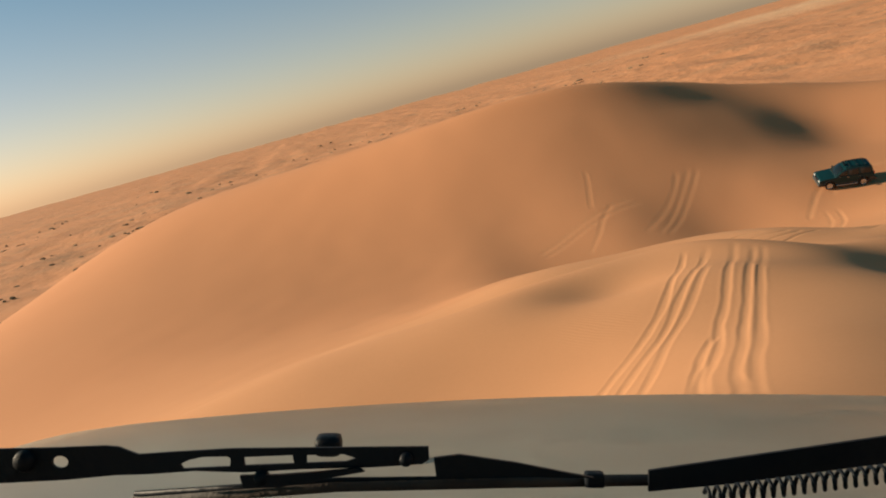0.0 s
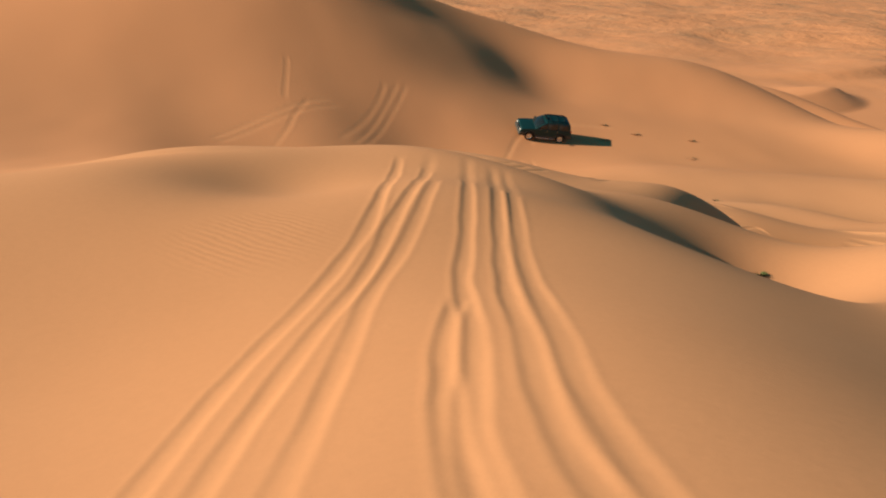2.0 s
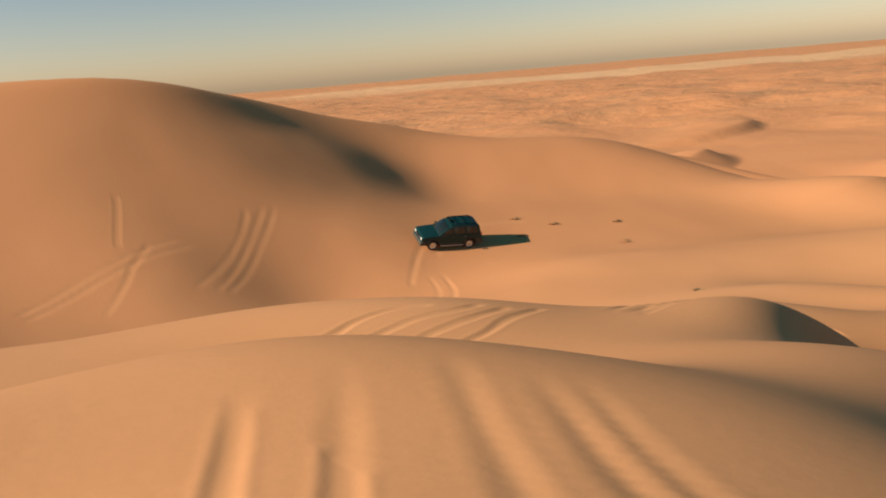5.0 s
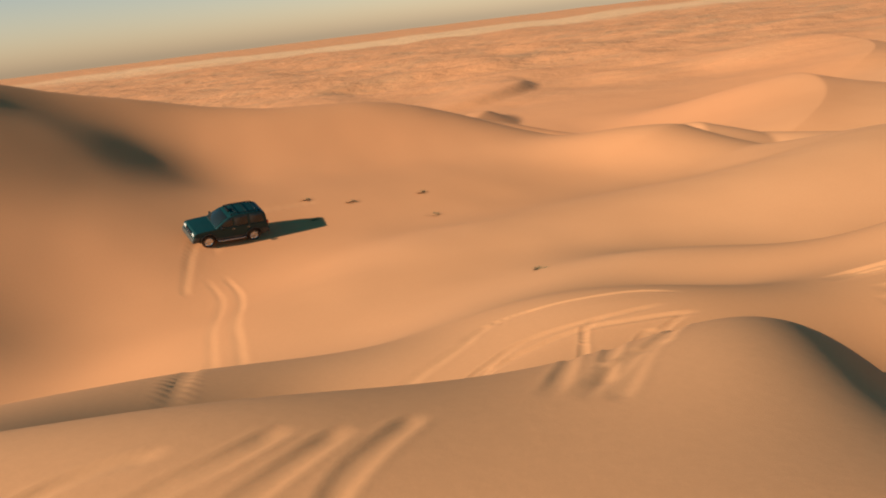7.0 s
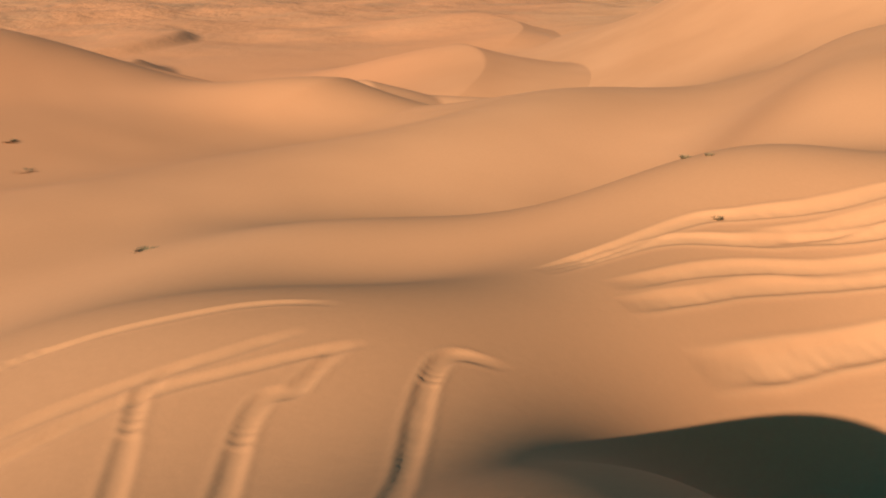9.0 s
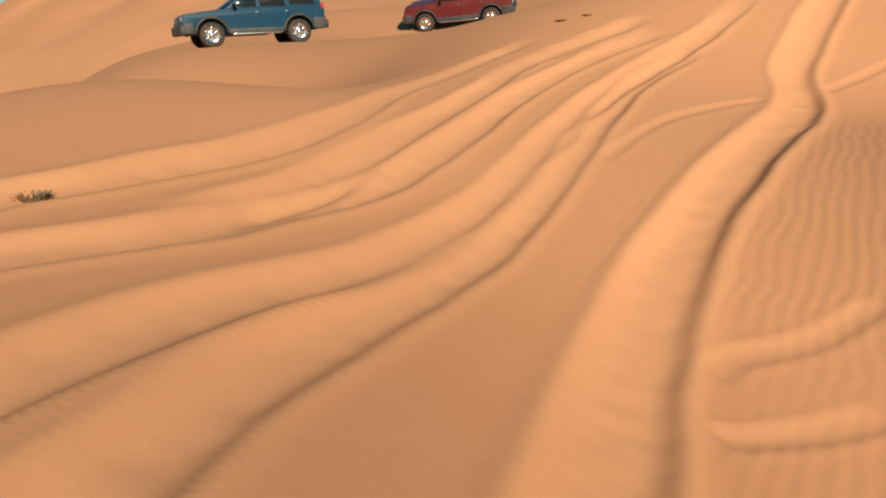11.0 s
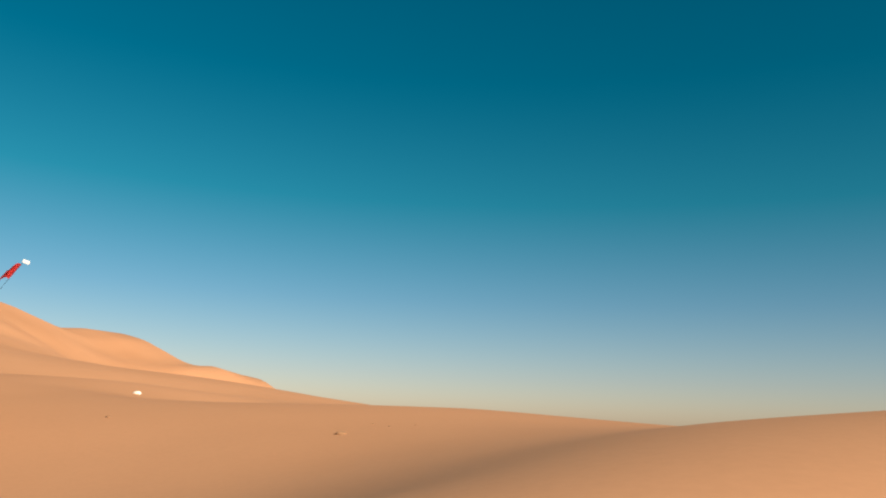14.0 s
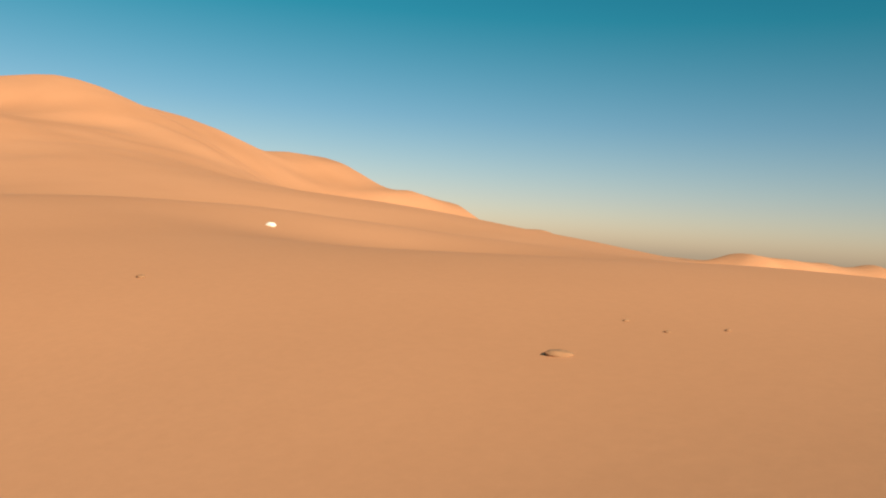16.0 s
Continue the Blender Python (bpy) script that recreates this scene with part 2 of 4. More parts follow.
# hollow, climb and second crest
DUNES += [
    (35.62, 36.07, 4.051, 18.89, 6.78, 73.68),
    (35.22, 23.95, -9.343, 22.96, 6.55, 1.69),
    (52.84, 45.27, 1.997, 14, 26, -5.44),
    (48.38, 16.36, 1.855, 6.46, 3.55, -15.16),
    (42.75, 23.56, 2.079, 3.12, 10.65, 4.17),
    (45.43, 24.54, 2.646, 26.13, 2.95, 162.92),
    (42.61, 24.58, 2.961, 18.24, 9.27, -104.29),
    (55.22, 19.8, 4.395, 16.79, 5.45, -35.73),
    (63.94, -0.02, 1.442, 6.96, 15.05, -47.55),
    (67.04, -9.91, 2.092, 8.28, 7.37, 0.1),
    (49.66, 28.45, 0.415, 3.73, 3.82, -1.3),
    (63.33, 28.96, 4.653, 10.54, 6.86, -1.61),
]
# hollow, climb and second crest
DUNES += [
    (56.69, 44.32, 3.483, 7.12, 9.85, -4.01),
    (60.81, -8.88, -1.810, 4.84, 5, -0.05),
    (70.53, 43.65, -1.892, 9.28, 8.56, 0.06),
    (37.05, 45.03, -1.503, 6.84, 4.47, -6.47),
    (55.01, 4.41, 0.615, 5.93, 6.04, -0),
    (61.81, 14.32, -0.533, 6.13, 5.99, -0.01),
    (48, 46.97, 1.743, 5.63, 6.93, 1.34),
    (52, 0.37, 0.318, 6.13, 5.73, 0.02),
    (58.12, -6.23, 0.679, 6.74, 7.42, -0.13),
    (57.71, 14.86, 0.319, 3.99, 4.02, -0),
]
# the big dune and the saddle beside it
DUNES += [
    (44.42, 49.55, 1.250, 4.78, 8.01, -0.36),
    (27.09, 50.21, -5.949, 11.45, 34.11, 52.57),
    (43.4, 68.52, -3.249, 14.47, 43.2, -15.71),
    (-65.12, 65.16, 9.437, 36.78, 79.1, 33.18),
    (-1.09, 101.29, -10.597, 23.42, 20.36, -70.84),
    (1.94, 120.37, 18.275, 36.02, 36.11, 0.44),
    (57.28, 132.31, 9.312, 9.79, 68.36, 7.62),
    (-1.64, 97.22, 16.320, 26.16, 43.61, 30.99),
    (37, 82.29, 10.255, 8.53, 31.09, 61.45),
    (28.46, 86.81, 1.291, 8.04, 1.8, -20.43),
    (45.39, 81.61, -2.372, 7.01, 2.81, -19.49),
    (56.6, 70.63, -4.969, 13.78, 4.75, -31.75),
]
# the big dune and the saddle beside it
DUNES += [
    (58.04, 72.76, 0.934, 4.73, 5.67, -28.25),
    (77.73, 85.58, 8.312, 8.47, 14.4, -2.52),
    (94.34, 89.99, 3.900, 9.32, 9.82, 0.31),
    (104.11, 86.75, 2.314, 8.17, 8.18, -0.35),
    (89.54, 76.61, 3.817, 4.95, 8.39, 12.85),
    (94.88, 74.73, 3.419, 5.57, 12.32, 6.39),
    (36.15, 48.36, 2.713, 4.9, 5.8, 2.78),
    (53.32, 52.63, 0.085, 6.57, 8.3, -0.2),
    (87.78, 56.98, -6.428, 4.68, 12.01, -0.19),
    (37.86, 70.08, 1.794, 5.65, 5.06, -3.42),
    (26.92, 61.92, 1.888, 4.88, 10.25, 17.36),
    (43.01, 86.07, 6.949, 8.37, 4.52, -19.85),
]
# the big dune and the saddle beside it
DUNES += [
    (92.39, 61.3, 5.018, 9.08, 15.67, 7.54),
    (44.15, 77.89, 2.034, 4.55, 4.12, -5.64),
    (54.28, 82.38, 2.358, 5.21, 5.43, -0.11),
    (63.97, 55.63, -3.183, 9.5, 9.04, -2.57),
    (59.46, 50.28, -0.832, 7.14, 7.33, -0.19),
    (41.46, 72.83, -1.546, 4.87, 4.69, -0.39),
    (34.89, 80.19, 0.783, 6.37, 6.12, 0.04),
]
# the long hill beyond the second crest
DUNES += [
    (70.4, -51.42, 5.765, 32.74, 55.91, -136.64),
    (59.79, -27.9, 4.338, 55.75, 27.18, -72.18),
    (83.03, 14.91, 4.523, 16.03, 63.26, 17.96),
    (180.41, -17.76, 30.299, 64.57, 29.83, 1.52),
    (175.61, -76.3, 29.543, 24.31, 27.92, -99.23),
    (169.99, -109.65, 16.835, 36, 11.09, 2.63),
    (125.02, -148.05, 8.422, 34.68, 4.4, 69.61),
    (80.4, -179.28, 14.252, 8.23, 64.33, -28.64),
    (152.21, -47.64, 4.278, 19.21, 8.13, 9.58),
    (86.34, 44.16, 5.183, 11.16, 14.06, 6.16),
    (85.34, -7.42, -0.044, 10.11, 9.66, -0.05),
    (99.26, -24.83, -1.012, 12.8, 11.83, -0.05),
]
# the long hill beyond the second crest
DUNES += [
    (123.92, -36.75, 3.620, 12.25, 26.28, 4.36),
    (79.3, 40.69, -1.409, 9.95, 9.58, -0.03),
    (75.37, -15.34, -1.896, 8.64, 9.29, -0.04),
]

PLAIN_Z, TILT_X, TILT_Y = -27.3078, -0.0159, -0.0534


def dune_forms(x, y):
    near = np.exp(-(x * x + y * y) / (2 * 140.0 ** 2))
    h = PLAIN_Z + (TILT_X * x + TILT_Y * y) * near
    for mx, my, a, rx, ry, turn in DUNES:
        c, s = math.cos(radians(turn)), math.sin(radians(turn))
        dx, dy = x - mx, y - my
        h = h + a * np.exp(-0.5 * (((dx * c + dy * s) / rx) ** 2 + ((dy * c - dx * s) / ry) ** 2))
    return h


def value_noise(x, y, size, seed):
    """Smooth noise from a hashed lattice, -1 to 1."""
    u, w = x / size, y / size
    i, j = np.floor(u), np.floor(w)
    fu, fw = u - i, w - j
    fu, fw = fu * fu * (3 - 2 * fu), fw * fw * (3 - 2 * fw)

    def rnd(a, b):
        q = np.sin(a * 127.1 + b * 311.7 + seed * 74.7) * 43758.5453
        return (q - np.floor(q)) * 2 - 1

    return (rnd(i, j) * (1 - fu) + rnd(i + 1, j) * fu) * (1 - fw) + (rnd(i, j + 1) * (1 - fu) + rnd(i + 1, j + 1) * fu) * fw


def crescent(x, y, cx, cy, height, long, turn):
    """A low crescent dune: gentle back, short lee side, tapering horns."""
    c, s = math.cos(radians(turn)), math.sin(radians(turn))
    dx, dy = x - cx, y - cy
    u, w = dx * c + dy * s, dy * c - dx * s
    u = u + 0.35 * w * w / long
    top = height * np.exp(-(w / long) ** 4 * 1.6) * (1 + 0.15 * np.sin(w / long * 4))
    back = np.clip(1 + u / (long * 0.9), 0, 1)
    lee = np.clip(1 - u / (height * 2.6), 0, 1)
    shape = np.where(u < 0, back * back * (3 - 2 * back), lee)
    return top * shape


# crescents on the plain: x, y, height, half-width, turn
CRESCENTS = [(160, 121, 3.0, 24, -84), (85, 48, 2.4, 13, -84), (150, 50, 6, 40, -72), (225, 150, 2.0, 36, -84), (260, 60, 4, 50, -66), (88, -150, 4, 22, -40), (112, -165, 5, 26, -30)]


def smooth_line(points, step=0.25):
    p = np.array(points, float)
    p = np.vstack([2 * p[0] - p[1], p, 2 * p[-1] - p[-2]])
    out = []
    for k in range(1, len(p) - 2):
        n = max(2, int(np.linalg.norm(p[k + 1] - p[k]) / step))
        for u in np.arange(n) / n:
            out.append(0.5 * (2 * p[k] + (p[k + 1] - p[k - 1]) * u + (2 * p[k - 1] - 5 * p[k] + 4 * p[k + 1] - p[k + 2]) * u ** 2
                              + (3 * p[k] - p[k - 1] - 3 * p[k + 1] + p[k + 2]) * u ** 3))
    return np.array(out + [p[-2]])


# wheel ruts in plan: half-width, depth, then the way of the wheel
RUTS = []
# crest
RUTS += [
    (0.1, 0.017, [(11.1, 24.9), (10.3, 23.5), (8.0, 19.6), (6.6, 17.7), (5.7, 16.6), (4.3, 14.9), (3.3, 13.2), (2.6, 11.5), (1.6, 8.9)]),
    (0.1, 0.017, [(11.9, 24.8), (11.1, 23.5), (9.5, 21.0), (7.9, 18.8), (6.7, 17.1), (5.4, 15.5), (4.1, 13.6), (3.1, 11.7), (2.5, 10.4), (1.7, 8.4)]),
    (0.1, 0.013, [(10.4, 21.8), (9.4, 20.3), (7.9, 18.2), (6.5, 16.4), (5.8, 15.3), (4.6, 13.3), (3.7, 11.7), (3.0, 10.1), (2.2, 8.1)]),
]
RUTS += [
    (0.1, 0.017, [(12.7, 24.5), (11.9, 23.1), (9.0, 18.3), (7.6, 16.1), (6.6, 14.2), (5.1, 11.8), (4.4, 10.3), (3.8, 8.9)]),
    (0.1, 0.017, [(7.2, 15.5), (6.4, 14.4), (5.8, 13.4), (4.8, 11.5), (3.9, 9.4)]),
    (0.1, 0.017, [(12.9, 23.7), (12.1, 22.3), (9.1, 17.5), (7.7, 15.2), (6.8, 13.6), (5.6, 11.6), (4.9, 10.1), (4.1, 8.6)]),
]
RUTS += [
    (0.1, 0.013, [(13.1, 23.5), (12.3, 22.1), (9.1, 16.9), (7.7, 14.5), (7.0, 13.3), (6.3, 12.2), (5.2, 10.2), (4.3, 8.5)]),
]
# face of the big dune
RUTS += [
    (0.22, 0.018, [(35.0, 71.4), (32.3, 68.7), (29.4, 65.8), (27.5, 64.2)]),
    (0.22, 0.018, [(34.2, 71.7), (31.6, 69.0), (28.8, 66.2), (26.9, 64.6)]),
    (0.22, 0.018, [(33.0, 71.8), (31.0, 69.4), (28.4, 67.1), (26.0, 65.3)]),
    (0.22, 0.018, [(16.4, 66.9), (17.8, 67.5), (21.0, 68.9), (24.6, 70.0), (27.6, 70.4)]),
    (0.22, 0.018, [(16.6, 66.2), (18.4, 66.9), (21.6, 68.3), (24.8, 69.3), (28.2, 69.6)]),
    (0.22, 0.018, [(20.4, 64.6), (22.4, 67.0), (23.8, 68.9), (25.6, 70.6)]),
    (0.22, 0.014, [(25.3, 75.4), (25.1, 74.6), (24.0, 71.9), (23.6, 70.8)]),
]
# valley
RUTS += [
    (0.2, 0.028, [(38.2, 60.0), (38.7, 60.8), (41.5, 63.5), (44.5, 65.2), (46.6, 65.5), (48.6, 65.2)]),
    (0.2, 0.022, [(42.2, 62.4), (42.8, 63.0), (45.0, 64.3), (47.6, 64.9), (50.7, 63.9), (52.0, 63.2)]),
    (0.16, 0.03, [(41.0, 60.4), (39.4, 57.4), (36.8, 54.2), (34.2, 51.4), (31.0, 47.4), (26.4, 42.6), (21.6, 37.6)]),
    (0.16, 0.022, [(40.2, 60.9), (38.6, 57.9), (36.0, 54.8), (33.4, 52.0), (30.2, 48.1), (25.6, 43.3)]),
]
# turn
RUTS += [
    (0.1, 0.034, [(24.0, 35.1), (24.8, 35.3), (26.2, 35.4), (27.4, 35.4), (29.1, 35.5), (30.2, 34.7), (30.9, 33.8), (31.6, 32.8), (31.9, 31.8)]),
    (0.1, 0.028, [(24.2, 34.2), (25.0, 34.3), (26.2, 34.2), (27.8, 34.1), (28.9, 33.5), (30.1, 32.5), (30.9, 31.9)]),
    (0.1, 0.032, [(24.2, 33.8), (25.0, 34.0), (26.7, 34.0), (27.9, 33.6), (29.0, 33.0), (29.8, 32.2), (30.9, 31.1)]),
]
RUTS += [
    (0.1, 0.028, [(20.3, 29.1), (21.0, 29.3), (22.4, 29.9), (28.3, 32.7), (29.3, 33.0), (29.9, 32.8)]),
    (0.1, 0.032, [(20.4, 28.8), (21.0, 28.9), (21.7, 29.1), (28.4, 31.6), (29.7, 31.5), (30.8, 31.3)]),
    (0.1, 0.032, [(20.4, 28.7), (21.0, 28.8), (21.9, 28.9), (23.1, 28.9), (30.3, 30.2), (31.4, 29.4)]),
]
RUTS += [
    (0.1, 0.018, [(20.5, 28.5), (21.0, 28.6), (21.5, 28.7), (22.1, 28.8), (22.5, 28.7)]),
]
# turn near
RUTS += [
    (0.1, 0.026, [(15.1, 31.1), (15.5, 31.1), (16.1, 31.3), (16.9, 31.3), (17.6, 31.0)]),
    (0.1, 0.026, [(15.5, 30.4), (16.1, 30.5), (16.9, 30.6), (17.7, 30.5), (18.4, 30.5)]),
    (0.1, 0.026, [(16.2, 29.8), (16.8, 29.9), (17.8, 30.0), (18.7, 30.1)]),
    (0.1, 0.026, [(16.8, 29.2), (17.4, 29.3), (18.2, 29.6), (19.3, 29.8)]),
]
# cross
RUTS += [
    (0.08, 0.02, [(39.4, 14.8), (39.4, 13.9), (39.2, 12.0), (38.8, 10.1)]),
    (0.08, 0.02, [(38.9, 20.5), (39.1, 19.9), (39.4, 18.7), (39.5, 17.3), (39.5, 16.2)]),
]
# cross low
RUTS += [
    (0.1, 0.022, [(35.9, 22.8), (36.0, 22.4), (35.8, 21.7), (35.7, 20.9)]),
    (0.1, 0.022, [(35.5, 23.4), (35.4, 23.1), (35.1, 22.1)]),
]
# climb
RUTS += [
    (0.16, 0.06, [(35.4, 29.5), (37.0, 28.0), (38.2, 26.7), (38.7, 25.7), (39.6, 24.2), (40.9, 22.4), (42.2, 20.7), (43, 18.7), (43.2, 17.1)]),
    (0.16, 0.06, [(37.9, 25.6), (38.8, 24.2), (39.4, 23.4), (40.5, 21.8), (41.7, 19.6), (42.2, 18.3), (42.7, 14.8)]),
    (0.16, 0.06, [(35.2, 29.3), (36.6, 28.0), (37.2, 27.2), (37.7, 25.8), (38.4, 24.5), (39.1, 23.2), (40.3, 21.1), (41.2, 19.3), (41.8, 17.2), (42.1, 15.2)]),
]
RUTS += [
    (0.16, 0.06, [(34.8, 28.2), (36.0, 26.9), (36.8, 25.8), (37.4, 24.6), (38.4, 22.8), (39.6, 20.6), (40.4, 18.9), (41.1, 16.9), (41.5, 15.2), (42.2, 12.2)]),
    (0.16, 0.06, [(34.2, 28.0), (35.3, 26.8), (36.3, 25.6), (37.2, 24.2), (38.2, 22.4), (39.2, 20.6), (40.2, 18.7), (40.8, 17.3), (41.3, 15.4)]),
]
# climb wide
RUTS += [
    (0.25, 0.085, [(33.4, 26.9), (34.3, 25.8), (35.2, 24.7), (36.3, 23.1), (37.3, 21.2), (38.1, 18.9), (38.7, 17.0), (39.3, 15.6), (40.0, 14.6), (40.5, 13.4), (41.1, 11.3), (41.5, 9.0)]),
]



def rut_relief(x, y):
    """Grooves with pushed-up sides where wheels have gone."""
    h, worn = np.zeros_like(x), np.zeros_like(x)
    for width, depth, points in RUTS:
        line = smooth_line(points, 0.06)
        pad = width * 4
        inside = np.flatnonzero((x > line[:, 0].min() - pad) & (x < line[:, 0].max() + pad) & (y > line[:, 1].min() - pad) & (y < line[:, 1].max() + pad))
        if not len(inside):
            continue
        px, py = x[inside], y[inside]
        best = np.full(len(inside), 1e9)
        along = np.zeros(len(inside))
        for k in range(len(line)):
            d = (px - line[k, 0]) ** 2 + (py - line[k, 1]) ** 2
            closer = d < best
            best[closer] = d[closer]
            along[closer] = k / (len(line) - 1)
        d = np.sqrt(best) + 0.02 * value_noise(px, py, 0.7, 5)
        fade = np.clip(along / 0.07, 0, 1) * np.clip((1 - along) / 0.07, 0, 1)
        uneven = 1 + 0.35 * value_noise(px, py, 1.7, 9)
        flat = 1 / (1 + np.exp((np.abs(d) - width) / (0.2 * width)))
        berm = 0.42 * depth * np.exp(-((d - 1.45 * width) / (0.36 * width)) ** 2)
        churn = flat * (0.08 * depth * value_noise(0.8 * px - 0.6 * py, 0.6 * px + 0.8 * py, 0.19, 13) + 0.05 * depth * value_noise(px, py, 0.45, 14))
        h[inside] += (berm - depth * flat + churn) * fade * uneven
        # mask of turned sand, stronger in deep ruts, also carrying their painted sunlight
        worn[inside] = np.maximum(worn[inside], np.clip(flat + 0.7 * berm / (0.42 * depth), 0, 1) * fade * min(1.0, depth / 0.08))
    return h, worn


def ground_height(x, y):
    x, y = np.asarray(x, float), np.asarray(y, float)
    h = dune_forms(x, y)
    away = np.sqrt((x - 20) ** 2 + (y - 20) ** 2)
    mid = np.clip((away - 45) / 80, 0, 1)
    far = np.clip((away - 170) / 160, 0, 1)
    h = h + 0.02 * value_noise(x, y, 2.6, 1) + 0.04 * value_noise(x, y, 7.0, 2)
    h = h + mid * 0.14 * value_noise(x, y, 19.0, 3)
    h = h + far * (2.2 * value_noise(x, y, 46.0, 4) + 1.6 * value_noise(x, y, 22.0, 7) + 3.0 * value_noise(x, y, 170.0, 6))
    hill = np.clip((x - 80) / 40, 0, 1) * np.clip((25 - y) / 30, 0, 1)
    h = h + hill * (1.5 * value_noise(x, y, 24.0, 11) + 0.6 * value_noise(x, y, 10.0, 12) + 0.15 * value_noise(x, y, 4.5, 15))
    for form in CRESCENTS:
        h = h + crescent(x, y, *form)
    # the level stand of the car at the start
    up = STAND.col[2]
    near = np.exp(-(((x - 0.4) ** 2 + (y + 0.3) ** 2) / 2.7 ** 2) ** 2)
    h = h + near * ((-1.65 - up.x * x - up.y * y) / up.z - h)
    return h


def axis_steps(low, spans, out):
    """Grid lines: from low through spans of (end, step), then ever wider out to the horizon on both sides."""
    core, at = [], low
    for end, step in spans:
        core += list(np.arange(at, end - step * 0.5, step))
        at = end
    core.append(at)
    up, step = [core[-1]], spans[-1][1]
    while up[-1] < out:
        step *= 1.08
        up.append(up[-1] + step)
    down, step = [core[0]], spans[0][1]
    while down[-1] > -out:
        step *= 1.08
        down.append(down[-1] - step)
    return np.array(down[:0:-1] + core[:-1] + up)


def part(name, bm, mat, parent=None, label=""):
    me = bpy.data.meshes.new(name)
    bm.to_mesh(me)
    bm.free()
    me.materials.append(mat)
    ob = new(name, me)
    ob.parent = parent
    if label:
        tagged(ob, label)
    return ob


def build_ground():
    xs = axis_steps(-12, [(-3, 0.3), (3, 0.12), (11, 0.045), (22, 0.1), (42, 0.048), (52, 0.12), (75, 0.3), (120, 0.7), (250, 1.3)], 4700)
    ys = axis_steps(-20, [(8.6, 0.3), (35, 0.05), (38, 0.12), (80, 0.24), (140, 0.7), (170, 1.5)], 4700)
    gx, gy = np.meshgrid(xs, ys)
    fx, fy = gx.ravel(), gy.ravel()
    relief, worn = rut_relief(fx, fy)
    z = ground_height(fx, fy) + relief
    nx, ny = len(xs), len(ys)
    me = bpy.data.meshes.new("ground")
    me.vertices.add(nx * ny)
    me.vertices.foreach_set("co", np.stack([fx, fy, z], 1).astype(np.float32).ravel())
    i, j = np.meshgrid(np.arange(nx - 1), np.arange(ny - 1))
    a = (j * nx + i).ravel()
    quads = np.stack([a, a + 1, a + nx + 1, a + nx], 1).astype(np.int32)
    me.loops.add(quads.size)
    me.loops.foreach_set("vertex_index", quads.ravel())
    me.polygons.add(len(quads))
    me.polygons.foreach_set("loop_start", np.arange(0, quads.size, 4, dtype=np.int32))
    me.polygons.foreach_set("use_smooth", np.ones(len(quads), bool))
    me.update(calc_edges=True)
    me.attributes.new("churned_sunlit", "FLOAT", "POINT").data.foreach_set("value", worn.astype(np.float32))
    me.materials.append(SAND)
    ob = new("ground", me)
    return tagged(ob, "orange wind-blown desert sand with dunes and wheel ruts", "sand", kind="structure")


build_ground()


def ground_at(x, y):
    one, two = np.array([x], float), np.array([y], float)
    return float((ground_height(one, two) + rut_relief(one, two)[0])[0])


# ---- vehicles ----
def prism(outline, x0, x1, taper=None):
    """An outline in the (y, z) plane drawn out from x0 to x1; taper(z) scales x."""
    bm = bmesh.new()
    scale = taper or (lambda z: 1.0)
    left = [bm.verts.new((x0 * scale(z), y, z)) for y, z in outline]
    right = [bm.verts.new((x1 * scale(z), y, z)) for y, z in outline]
    bm.faces.new(left)
    bm.faces.new(right[::-1])
    n = len(outline)
    for k in range(n):
        bm.faces.new((left[k], right[k], right[(k + 1) % n], left[(k + 1) % n]))
    bmesh.ops.recalc_face_normals(bm, faces=bm.faces)
    return bm


def bevelled(bm, width, segments=2, sharp=25):
    edges = [e for e in bm.edges if len(e.link_faces) == 2 and e.calc_face_angle(0) > radians(sharp)]
    bmesh.ops.bevel(bm, geom=edges, offset=width, segments=segments, affect="EDGES", profile=0.6, clamp_overlap=True)
    for face in bm.faces:
        face.smooth = True
    return bm


def box(size, at=(0, 0, 0), bevel=0.0, turn=(0, 0, 0)):
    bm = bmesh.new()
    bmesh.ops.create_cube(bm, size=1, matrix=pose(*at, *turn) @ Matrix.Diagonal((*size, 1)))
    return bevelled(bm, bevel) if bevel else bm


def ring(profile, segments=28, axis="X"):
    """A turned shape: profile of (radius, offset) spun about an axis."""
    bm = bmesh.new()
    rows = []
    for k in range(segments):
        a = 2 * math.pi * k / segments
        rows.append([bm.verts.new((o, r * math.cos(a), r * math.sin(a))) for r, o in profile])
    for k in range(segments):
        one, two = rows[k], rows[(k + 1) % segments]
        for q in range(len(profile) - 1):
            bm.faces.new((one[q], one[q + 1], two[q + 1], two[q]))
    bmesh.ops.recalc_face_normals(bm, faces=bm.faces)
    for face in bm.faces:
        face.smooth = True
    return bm


def merge(target, *others):
    for other in others:
        me = bpy.data.meshes.new("scrap")
        other.to_mesh(me)
        other.free()
        target.from_mesh(me)
        bpy.data.meshes.remove(me)
    return target


